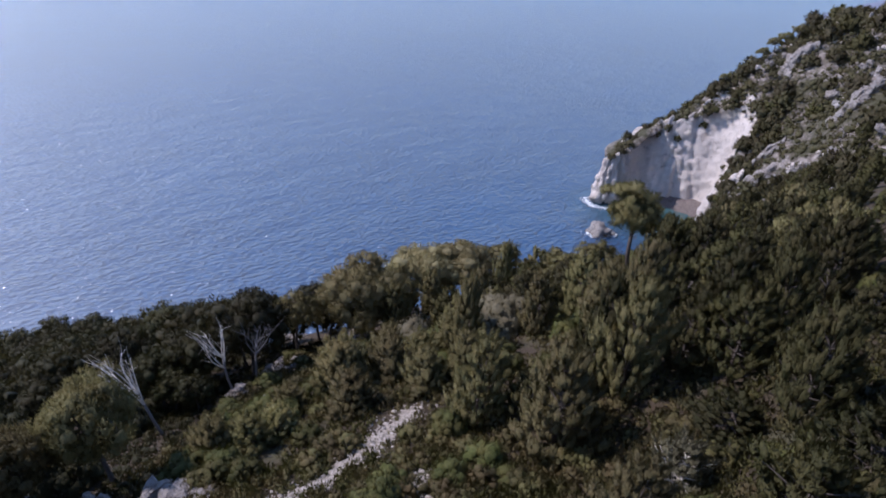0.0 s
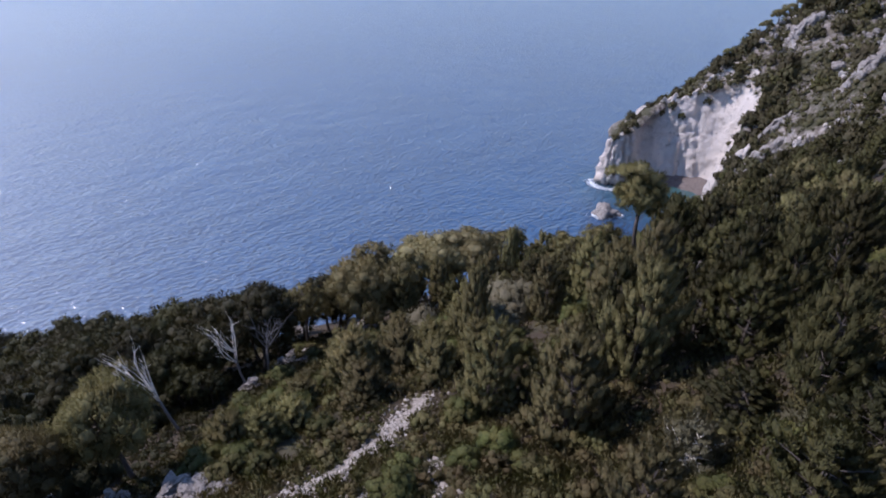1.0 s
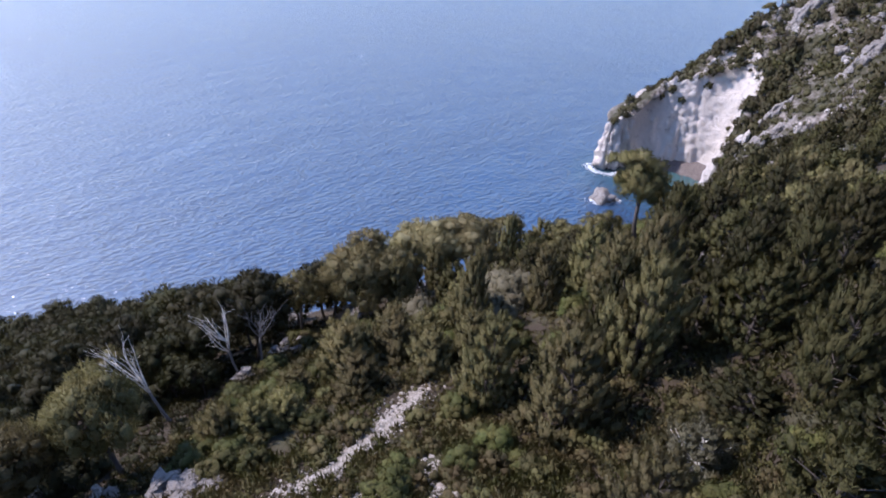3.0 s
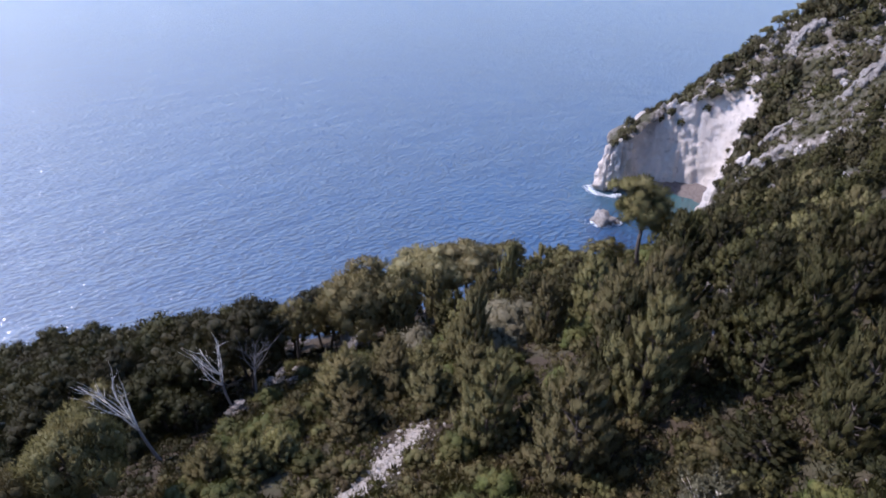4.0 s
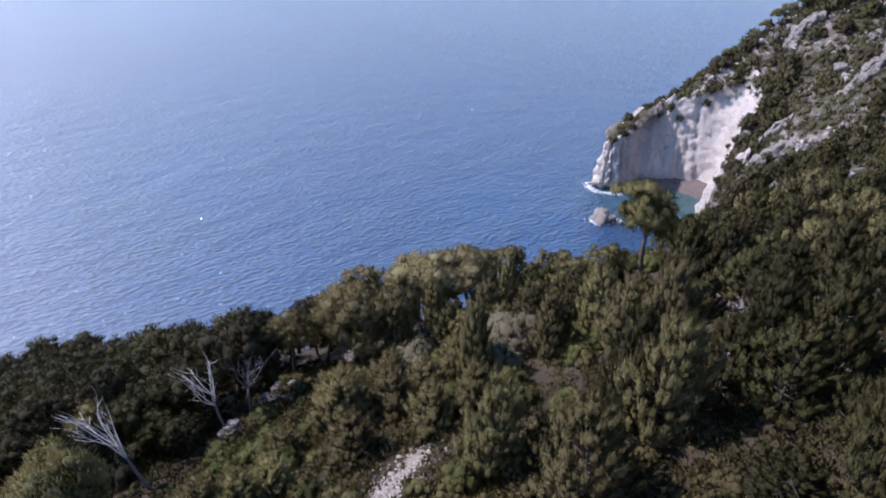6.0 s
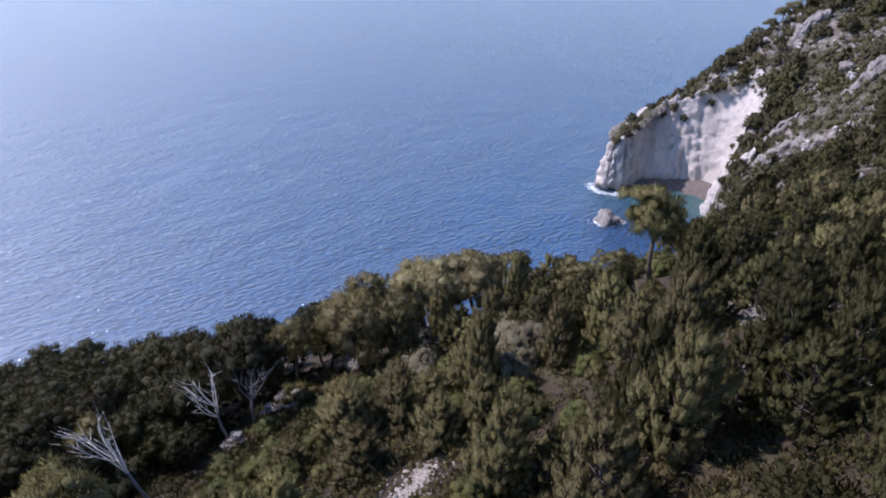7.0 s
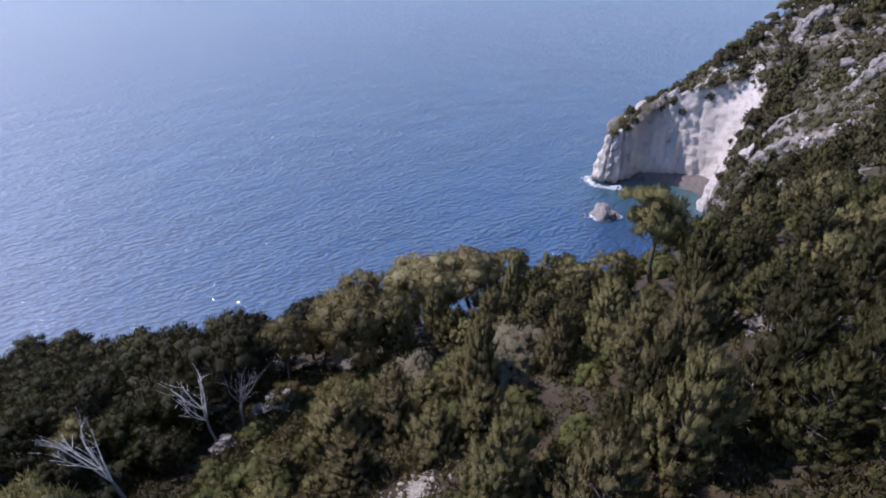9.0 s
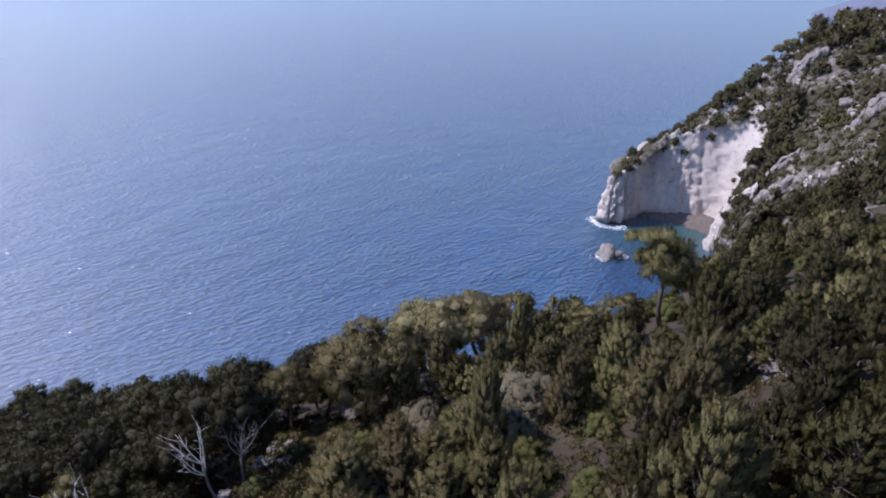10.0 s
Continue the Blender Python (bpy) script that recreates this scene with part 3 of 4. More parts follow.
def at(x, y, turn=0.0, size=1.0, lean=0.0, dz=-0.15):
    z = float(ground_height(np.array(x), np.array(y)))
    if y > 138 and float(coast_distance(np.array(x), np.array(y))) > 1.5:
        z = max(z, float(land(x, y)) - 0.4)
    z += dz
    return Matrix.LocRotScale((x, y, z), Euler((lean * math.cos(turn * 3), lean * math.sin(turn * 3), turn)), (size, size, size))


KINDS = {}
for i in range(5):
    KINDS["cone", i] = (pine_plume(10 + i, 6.0, 4.6 + 0.4 * (i % 3), M_PINE), 6.0, "young_pine", "young olive-green pine with upswept feathery boughs", "pine")
# same pine in darker needles: shade of the right-hand slope put into colour
for i in range(3):
    KINDS["conedark", i] = (pine_plume(7 + i, 6.0, 5.0, M_PINE_MID), 6.0, "young_pine", "young green pine darkened as if in shade, with upswept feathery boughs", "pine")
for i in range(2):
    KINDS["conepale", i] = (pine_plume(16 + i, 6.0, 4.8, M_PINE_PALE), 6.0, "young_pine", "young olive-green pine, sunlight in its pale colour, with upswept feathery boughs", "pine")
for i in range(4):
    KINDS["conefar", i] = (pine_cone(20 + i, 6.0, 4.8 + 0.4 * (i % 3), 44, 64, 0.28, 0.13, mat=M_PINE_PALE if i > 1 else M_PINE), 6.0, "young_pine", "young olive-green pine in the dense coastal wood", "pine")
for i in range(3):
    KINDS["wood", i] = (pine_cone(25 + i, 6.0, 5.0, 34, 64, 0.42, 0.12), 6.0, "hillside_pine", "small rounded pine in the wood above the cove", "pine")
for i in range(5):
    KINDS["round", i] = (pine_round(30 + i, 8.0, 6.0 + 0.5 * (i % 2), 0.7, 0.34, 84, 42, M_PINE_MID if i in (1, 4) else M_PINE_SHADED, 0.7), 8.0, "pine_tree", "grown dark green pine, shade in its colour, with a lumpy domed crown", "pine")
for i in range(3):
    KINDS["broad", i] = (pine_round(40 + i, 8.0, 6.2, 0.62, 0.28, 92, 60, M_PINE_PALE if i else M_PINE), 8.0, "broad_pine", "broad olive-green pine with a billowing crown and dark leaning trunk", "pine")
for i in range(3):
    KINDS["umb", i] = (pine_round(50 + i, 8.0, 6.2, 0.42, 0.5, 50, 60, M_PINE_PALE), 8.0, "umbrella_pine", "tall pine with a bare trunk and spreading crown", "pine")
# the dome's needles have sunlight mixed into their colour
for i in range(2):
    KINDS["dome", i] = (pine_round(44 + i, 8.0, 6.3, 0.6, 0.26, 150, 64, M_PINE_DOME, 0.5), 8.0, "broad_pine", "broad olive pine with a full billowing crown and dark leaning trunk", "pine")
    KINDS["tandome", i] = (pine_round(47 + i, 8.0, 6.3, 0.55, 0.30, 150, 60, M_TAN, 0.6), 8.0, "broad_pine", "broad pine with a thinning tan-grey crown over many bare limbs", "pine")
for i in range(3):
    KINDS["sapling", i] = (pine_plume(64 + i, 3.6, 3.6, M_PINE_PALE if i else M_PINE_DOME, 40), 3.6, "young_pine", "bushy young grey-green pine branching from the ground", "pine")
for i in range(4):
    KINDS["shrub", i] = (bush(70 + i, 2.5, 3.6, M_SHRUB), 2.5, "shrub", "dense dark green evergreen shrub on stony ground", "shrub")
# the shrub again in dark needles, to paint the shade under the pines
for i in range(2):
    KINDS["darkshrub", i] = (bush(76 + i, 2.5, 3.6, M_PINE_SHADED), 2.5, "shrub", "evergreen shrub under the pines with shade in its dark colour", "shrub")
for i in range(3):
    KINDS["scrub", i] = (bush(80 + i, 1.4, 2.2, M_SCRUB, 16, 44, 0.17, 0.14), 1.4, "scrub_bush", "low olive-brown dry scrub bush", "shrub")
for i in range(2):
    KINDS["grey", i] = (bush(90 + i, 3.4, 4.6, M_GREY, 52, 80, 0.17, 0.2), 3.4, "grey_bush", "large grey-leaved bush among the green pines", "shrub")
for i in range(4):
    KINDS["far", i] = (bush(100 + i, 2.6, 3.6, M_PINE if i < 1 else M_HEATH, 16, 24, 0.48, 0.26), 2.6, "cliff_bush", "dark green bush clinging to the rocky headland", "shrub")
sparse = pine_plume(61, 6.0, 4.4, M_ASHEN, 42, 0.3)
sparse[0].materials[0], sparse[1].materials[0] = M_DEAD, M_ASHEN
KINDS["lone", 0] = (pine_round(58, 8.0, 3.9, 0.46, 0.38, 58, 110, M_PINE_PALE, 1.0), 8.0, "umbrella_pine", "lone tall pine with a broad lumpy crown above the cove", "pine")
KINDS["ashen", 0] = (sparse, 6.0, "ashen_pine", "sickly ash-grey pine with a pale trunk", "pine")
FIRST, SPOTS = {}, []


def grow(kind, x, y, high, rng, wide=0.0):
    i = int(rng.integers(0, sum(1 for k in KINDS if k[0] == kind)))
    meshes, full, name, label, category = KINDS[kind, i]
    size = high / full
    spread = wide / (size * {"cone": 5.2, "conepale": 5.0, "conedark": 5.0, "ashen": 4.0, "sapling": 3.8}.get(kind, 6.3)) if wide else 1.0
    m = at(x, y, float(rng.uniform(0, 6.28)), size, 0.06) @ Matrix.Diagonal((spread, spread, 1, 1))
    if (kind, i) in FIRST:
        ob = copy_thing(FIRST[kind, i], m)
    else:
        ob = FIRST[kind, i] = plant(name, "stem" if kind in ("shrub", "darkshrub", "scrub", "grey", "far") else "trunk", meshes, m, label, category, name.replace("_", " ") + "s on the coast")
    ob.matrix_basis = m
    SPOTS.append((x, y, high * 0.3 * spread))
    return ob


rng = np.random.default_rng(5)
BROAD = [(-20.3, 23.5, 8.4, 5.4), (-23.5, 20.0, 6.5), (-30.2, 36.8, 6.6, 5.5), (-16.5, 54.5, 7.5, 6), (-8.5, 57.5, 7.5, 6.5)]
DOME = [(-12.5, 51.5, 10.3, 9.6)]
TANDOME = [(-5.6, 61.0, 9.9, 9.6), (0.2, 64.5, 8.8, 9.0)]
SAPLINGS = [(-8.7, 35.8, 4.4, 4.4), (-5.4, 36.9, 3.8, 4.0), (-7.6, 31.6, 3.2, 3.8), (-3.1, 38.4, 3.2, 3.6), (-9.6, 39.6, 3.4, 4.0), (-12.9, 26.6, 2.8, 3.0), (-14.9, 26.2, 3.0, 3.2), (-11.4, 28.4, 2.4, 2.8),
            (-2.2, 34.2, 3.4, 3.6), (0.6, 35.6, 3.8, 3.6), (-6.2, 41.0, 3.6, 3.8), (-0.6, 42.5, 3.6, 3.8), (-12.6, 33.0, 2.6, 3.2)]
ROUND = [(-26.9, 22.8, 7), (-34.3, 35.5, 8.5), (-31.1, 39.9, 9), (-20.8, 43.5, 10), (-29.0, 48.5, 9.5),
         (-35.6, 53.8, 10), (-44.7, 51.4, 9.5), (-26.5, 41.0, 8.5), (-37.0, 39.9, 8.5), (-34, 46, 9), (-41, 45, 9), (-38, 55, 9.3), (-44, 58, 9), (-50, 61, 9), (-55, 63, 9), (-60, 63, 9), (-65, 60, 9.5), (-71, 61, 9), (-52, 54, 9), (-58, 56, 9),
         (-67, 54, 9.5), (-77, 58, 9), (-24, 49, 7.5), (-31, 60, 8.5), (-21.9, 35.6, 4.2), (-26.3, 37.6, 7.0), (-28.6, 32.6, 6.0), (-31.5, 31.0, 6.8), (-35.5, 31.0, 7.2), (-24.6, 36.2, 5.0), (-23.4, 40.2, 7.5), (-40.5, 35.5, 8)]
UMBRELLA = [(4.2, 66.5, 7, 6), (-19.0, 51.5, 8, 6), (10.9, 58.9, 5, 6), (14.6, 57.5, 5.5, 5)]
CONES = [(16.2, 21.9, 5.0, 4.6),
         (17.0, 32.5, 5.6, 5.0), (19.3, 30.4, 5.2, 4.9), (22.6, 48.7, 5.5, 5.7), (28.2, 50.3, 5.5, 6.0), (24.0, 34.8, 5.2, 5.2), (10.8, 43.8, 5.5, 5.4), (6.5, 41.7, 5.0, 4.3), (18.9, 49.0, 6.0, 5.0)]
CONES_2 = [(0.3, 39.4, 6.0, 4.1), (3.8, 58.7, 6.5, 3.6), (-7.4, 50.3, 6.0, 4.8), (11.3, 38.9, 5.5, 5.5), (12.6, 36.0, 7.0, 5.6), (21.5, 39.9, 5.2, 6.0), (25.8, 42.3, 5.2, 6.2), (20.0, 53.0, 6.0, 5.9),
           (1.5, 50, 5.5, 4.5), (-3.5, 55, 5.5, 4.5)]
GREY = [(3.6, 44.0, 4.6), (-4.7, 44.3, 3.4), (-4.0, 41.6, 2.8), (2.2, 40.2, 3.4)]
SHRUBS = [(-2.6, 20.6, 2.0), (-9.4, 27.5, 1.6), (2.2, 23.6, 2), (0.0, 27.6, 2.2),
          (-11.0, 35.1, 2.2), (-14.7, 32.8, 2.2), (-13.0, 58.0, 3), (-11.5, 23.0, 1.6), (-10.0, 18.0, 1.5), (-16.5, 30.0, 2.0), (20.5, 62.0, 2.4), (22.0, 64.5, 2.4), (17.6, 63.5, 2.2), (23.5, 61.0, 2.6), (16.0, 61.0, 2.2), (19.5, 66.0, 2.4)]
for kind, spots in (("broad", BROAD), ("dome", DOME), ("tandome", TANDOME), ("sapling", SAPLINGS), ("round", ROUND), ("umb", UMBRELLA), ("cone", CONES), ("cone", CONES_2), ("grey", GREY), ("shrub", SHRUBS)):
    for x, y, high, *wide in spots:
        if kind == "cone":
            high, wide = high * 1.2, [wide[0] * 0.8]
        # conepale has sunlight in its colour, conedark has shade
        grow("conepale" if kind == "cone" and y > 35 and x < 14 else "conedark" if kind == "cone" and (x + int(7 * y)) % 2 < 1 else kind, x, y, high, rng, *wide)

# the lone pine over the cove, its crown drawn out to seaward
for shape in KINDS["lone", 0][0]:
    shape.transform(Matrix(((1, 0, -0.10, 0), (0, 1, 0, 0), (0, 0, 1, 0), (0, 0, 0, 1))))
grow("lone", 18.8, 58.2, 11.6, rng).matrix_basis = at(18.8, 58.2, 0.0, 1.45)

# pines of the hollow, by the height of their tops
for kind, x, y, top, wide in (("conepale", 6.1, 25.6, 42.7, 5.4), ("conepale", 1.7, 29.2, 40.6, 4.2), ("cone", 4.6, 28.4, 38.4, 3.4), ("conepale", 10.6, 29.4, 45.2, 4.8), ("conedark", 9.0, 31.0, 44.0, 3.8),
                              ("cone", 14.1, 30.4, 43.9, 4.4), ("cone", 16.0, 28.2, 45.3, 4.6), ("conedark", 13.9, 22.8, 42.8, 4.6), ("cone", 11.2, 13.4, 48.5, 4.2), ("conepale", 7.3, 15.8, 45.2, 3.2),
                              ("ashen", 10.6, 20.2, 42.7, 3.2), ("conedark", 15.2, 16.8, 47.6, 4.0)):
    grow(kind, x, y, top - float(ground_height(np.array(x), np.array(y))), rng, wide)

TRACK = [(-2.6, 31.5), (-3.6, 29.2), (-4.6, 27.3), (-5.8, 24.4), (-6.9, 21.9), (-8.7, 20.3)]
SIDE = [(-1.6, 22.6), (-0.8, 20.3), (0.3, 17.8), (-0.4, 15.4)]
LOWER = [(-3.8, 19.6), (-5.0, 18.4), (-6.6, 17.3), (-8.0, 16.2)]


def to_line(x, y, line):
    best = 1e9
    for (ax, ay), (bx, by) in zip(line, line[1:]):
        t = min(1, max(0, ((x - ax) * (bx - ax) + (y - ay) * (by - ay)) / ((bx - ax) ** 2 + (by - ay) ** 2)))
        best = min(best, math.hypot(x - ax - t * (bx - ax), y - ay - t * (by - ay)))
    return best


def free(x, y, gap):
    return all((x - a) ** 2 + (y - b) ** 2 > (gap + r) ** 2 for a, b, r in SPOTS)


def clearing(x, y):
    """The open scrub between the pines: below it the track, above it bare rock shelves."""
    return (-17 + (y - 20) * 0.02 < x < 2.5 - 0.12 * (y - 20) and 8 < y < 50) or (to_line(x, y, [(-19, 36), (-18, 49)]) < 2.6)


def high_ground(x, y):
    """Clear of the cliff's face."""
    return float(coast_distance(np.array(x), np.array(y))) > 0.27 * float(land(x, y)) + 1.5


def scatter(kind, count, box, gap, size, ok, seed):
    r2 = np.random.default_rng(seed)
    made = 0
    for _ in range(count * 25):
        x, y = r2.uniform(box[0], box[1]), r2.uniform(box[2], box[3])
        if ok(x, y) and free(x, y, gap) and float(coast_distance(np.array(x), np.array(y))) > 3.5:
            grow(kind, x, y, r2.uniform(*size), r2)
            made += 1
            if made >= count:
                break


# fill the woods round the trees that stand out, but leave the rocks bare
SPOTS += [(-14.4, 20.2, 1.7), (-15.8, 20.9, 1.0), (-19.0, 38.0, 1.0), (15.9, 33.5, 1.2), (-4.7, 18.4, 0.8), (-4.9, 24.1, 0.8)]
scatter("cone", 9, (15, 34, 11, 44), 0.9, (3.4, 5.4), lambda x, y: not clearing(x, y), 1)
scatter("wood", 84, (26, 84, 62, 128), 0.6, (3.6, 5.6), lambda x, y: True, 12)
scatter("conefar", 60, (5, 50, 40, 85), 1.0, (3.6, 5.6), lambda x, y: not (11 < x < 24 and 54 < y < 75), 11)
scatter("round", 92, (-100, -16, 18, 77), 0.9, (7, 8.8), lambda x, y: not clearing(x, y) and y > 0.2 * abs(x) and math.hypot(x + 25, y - 33) > 5.5 and not (x > -31 and y < 34), 2)
scatter("conefar", 44, (-20, 12, 45, 74), 0.3, (3.0, 5.0), lambda x, y: not clearing(x, y), 3)
scatter("shrub", 110, (-22, 60, 11, 110), 0.3, (1.3, 2.4), lambda x, y: to_line(x, y, TRACK) > 1.6 and to_line(x, y, SIDE) > 1.2 and to_line(x, y, LOWER) > 1.2, 4)
scatter("shrub", 14, (-18, -12, 15, 36), 0.0, (1.2, 2.0), lambda x, y: True, 15)
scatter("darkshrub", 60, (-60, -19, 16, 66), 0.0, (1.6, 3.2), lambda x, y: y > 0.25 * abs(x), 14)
scatter("scrub", 26, (2, 22, 10, 26), -0.3, (0.8, 1.5), lambda x, y: True, 24)
scatter("scrub", 290, (-19, 14, 9, 52), -0.2, (0.7, 1.5), lambda x, y: to_line(x, y, TRACK) > 0.8 and to_line(x, y, SIDE) > 0.5 and to_line(x, y, LOWER) > 0.6, 6)
scatter("far", 84, (34, 125, 112, 208), 0.0, (2.0, 4.8), lambda x, y: noise.noise(Vector((x * 0.09, y * 0.09, 2.0))) > -0.38 and high_ground(x, y), 7)
scatter("far", 44, (40, 115, 160, 200), -0.2, (1.3, 2.6), lambda x, y: high_ground(x, y) and float(coast_distance(np.array(x), np.array(y))) < 26, 8)
for x, y, high in ((38, 161.5, 2.0), (40.5, 162.5, 2.6), (43, 164.5, 2.6), (41, 166.5, 2.4), (45.5, 168.5, 1.8), (44, 172, 2.6), (50, 175.5, 2.4), (54, 176.5, 2.6), (58, 177.5, 2.8), (62, 178.5, 2.6),
                   (68, 177.5, 3.2), (76, 179, 3.4)):
    grow("far", x, y, high, rng)
for x, y, high in ((79.5, 178.0, 5.0), (82.5, 178.5, 5.8), (85.5, 179.0, 5.4), (89.0, 180.0, 6.2), (70.5, 177.5, 4.0)):
    grow("umb", x, y, high, rng, high * 0.9)
for k in rng.choice(len(RIM), 26, replace=False):
    q = RIM[k]
    if q.x > 56 or q.z > 19:
        ob = grow("far", q.x, q.y, float(rng.uniform(1.4, 3.2)), rng)
        ob.matrix_basis.translation.z = q.z - 0.6
for k in rng.choice(len(LIPS), 36, replace=False):
    q = LIPS[k]
    ob = grow("far", q.x, q.y, float(rng.uniform(1.6, 3.8)), rng)
    ob.matrix_basis.translation.z = q.z - 0.5
for k in rng.choice(len(LEDGES), 46, replace=False):
    q = LEDGES[k]
    ob = grow("far", q.x, q.y, float(rng.uniform(1.3, 3.0)), rng)
    ob.matrix_basis.translation.z = q.z - 0.5
scatter("far", 24, (44, 90, 138, 185), -0.4, (1.0, 2.0), lambda x, y: -0.5 < float(coast_distance(np.array(x), np.array(y))) - 0.27 * float(land(x, y)) < 3.5, 19)
scatter("far", 14, (62, 120, 100, 136), -0.3, (1.6, 3.4), lambda x, y: y > 0.6 * x + 40, 29)
rest = Shape()
r8 = np.random.default_rng(18)
for _ in range(6600):
    x, y = r8.uniform(48, 132), r8.uniform(112, 192)
    if float(coast_distance(np.array(x), np.array(y))) > 0.27 * float(land(x, y)) + 0.2 and noise.noise(Vector((x * 0.07, y * 0.07, 5.0))) > -0.34:
        s = min(1.7, 0.3 + r8.exponential(0.45))
        clump(rest, r8, (x, y, max(float(ground_height(np.array(x), np.array(y))), float(land(x, y)) - 0.2) + s * 0.4), (0, 0, 1), s * r8.uniform(0.6, 1.1), s * 1.1, 20, 0.50, 0.6, 0.44, 0.28)
tagged(new("headland_scrub", rest.mesh("headland_scrub", M_HEATH)), "dark low scrub covering the headland's stony slope", "scrub", kind="stuff")


# ---- dead trees ----
def dead_tree(name, x, y, high, lean, seed, wood, label):
    r3 = np.random.default_rng(seed)
    base = new(name)
    fork = np.array((lean[0] * 0.5, lean[1] * 0.5, high * 0.56))
    sh = Shape()
    stem = bent(r3, (0, 0, -0.5), fork, 0.12, 6)
    tube(sh, stem, [0.15, 0.13, 0.11, 0.10, 0.09, 0.08], 8)
    part("trunk", sh.mesh("trunk", M_DEAD_DARK), base)
    for k in range(8):
        turn = k * 0.8 + r3.normal(0, 0.3)
        tip = fork + np.array((lean[0] * r3.uniform(0.3, 0.8) + math.cos(turn) * high * 0.17, lean[1] * 0.5 + math.sin(turn) * high * 0.17, high * r3.uniform(0.22, 0.5)))
        b = Shape()
        limb = bent(r3, stem[r3.integers(4, 6)], tip, 0.30, 6)
        tube(b, limb, [0.06, 0.05, 0.04, 0.03, 0.02, 0.007], 6)
        for j in range(5):
            s0 = limb[r3.integers(2, 5)]
            tw = unit(tip - fork) * r3.uniform(0.5, 1.2) + r3.normal(0, 0.45, 3)
            tube(b, bent(r3, s0, s0 + tw, 0.06, 4), [0.02, 0.016, 0.011, 0.005], 5)
        part("branch", b.mesh("branch", wood), base)
    base.matrix_basis = at(x, y)
    return tagged(base, label, "dead tree")


dead_tree("dead_tree", -22.0, 30.9, 7.0, (-2.8, 0.2), 3, M_DEAD, "bare bleached dead tree with splayed white branches")
dead_tree("dead_tree", -19.7, 38.4, 7.6, (-1.9, 0.0), 8, M_DEAD, "bare forked dead tree with pale limbs at the clearing's edge")
dead_tree("dead_tree", -18.6, 39.4, 7.5, (0.8, 0.3), 12, M_DEAD_DARK, "dark burnt-looking dead tree with thin limbs")


# ---- rocks ----
def rock(name, x, y, size, seed, mat, label, up=0.2, level=3, rough=0.35, blocks=1):
    r9 = np.random.default_rng(seed)
    z = max(float(ground_height(np.array(x), np.array(y))), -1.0) + size[2] * up
    if blocks == 1:
        sh = Shape()
        lump(sh, r9, (0, 0, 0), size, level, rough)
        ob = new(name, sh.mesh(name, mat))
    else:
        ob = new(name)
        for _ in range(blocks):
            sh = Shape()
            k = r9.uniform(0.12, 0.30)
            lump(sh, r9, r9.uniform(-0.8, 0.8, 3) * size * (1, 1, 0.45), np.asarray(size) * k * r9.uniform(0.7, 1.3, 3), level - 1, rough)
            part("block", sh.mesh("block", mat, False), ob)
    ob.matrix_basis = pose(x, y, z)
    return tagged(ob, label, "rock")


for k, (x, y, a, b, c) in enumerate([(-14.4, 20.7, 2.3, 1.5, 0.7), (-15.6, 21.8, 1.0, 0.8, 0.5), (-19.1, 20.6, 1.3, 1.0, 0.6), (-17.9, 43.4, 2.2, 0.9, 0.8), (-18.4, 47.5, 1.8, 1.0, 0.7),
                                     (-18.6, 38.0, 1.9, 1.0, 0.8), (-15.7, 36.7, 0.9, 0.7, 0.5), (-14.6, 34.6, 0.9, 0.7, 0.35), (-23.8, 22.6, 1.8, 1.0, 0.7), (20.6, 42.5, 1.8, 1.4, 0.9), (25.4, 41.6, 1.5, 1.2, 0.9), (16.2, 34.6, 0.9, 0.8, 0.8),
                                     (20.1, 30.3, 1.0, 0.8, 0.7), (-23.2, 61.2, 2.0, 1.2, 0.6), (-7, 64, 1.5, 1, 0.5)]):
    rock("limestone_rock", x, y, (a, b, c), 200 + k, M_ROCK, "weathered pale limestone outcrop in the scrub", rough=0.9, blocks=40)
rock("rock_slab", -12.6, 52.4, (1.9, 1.1, 0.8), 230, M_ROCK, "tilted pale limestone slab beneath the pines", 0.6, rough=0.5)
rock("sea_rock", 32.6, 137.6, (2.5, 2.2, 2.7), 243, M_ROCK, "pale blocky limestone rock standing in the sea by the cove", 0.55, rough=0.75)
rock("sea_rock", 36.3, 138.4, (1.3, 0.9, 0.8), 246, M_ROCK, "low pale rock awash beside a taller sea rock", 0.9, rough=0.7)
rock("boulder", 86.4, 150.0, (1.7, 1.5, 1.8), 241, M_ROCK, "large round pale boulder on the headland slope", 0.5)
r4 = np.random.default_rng(9)
for k in range(150):
    x, y = r4.uniform(58, 112), r4.uniform(118, 184)
    if noise.noise(Vector((x * 0.06, y * 0.06, 12.0))) > -0.12 and high_ground(x, y) and float(coast_distance(np.array(x), np.array(y))) > 0.27 * float(land(x, y)) + 3:
        s = r4.uniform(0.9, 2.5)
        rock("cliff_outcrop", x, y, (s * 1.2, s * r4.uniform(0.6, 1.0), s * r4.uniform(1.0, 2.0)), 300 + k, M_CLIFF if k % 2 else M_ROCK, "pale craggy limestone outcrop on the headland", 0.1, rough=0.75, blocks=6)

for k in range(34):
    q = LEDGES[int(r4.integers(0, len(LEDGES)))]
    a = r4.uniform(0.6, 1.5)
    ob = rock("cliff_outcrop", q.x, q.y, (a, a * 0.8, a * r4.uniform(1.2, 2.2)), 500 + k, M_ROCK, "pale craggy limestone outcrop on the headland", 0.1, rough=0.75, blocks=6)
    ob.matrix_basis.translation.z = q.z

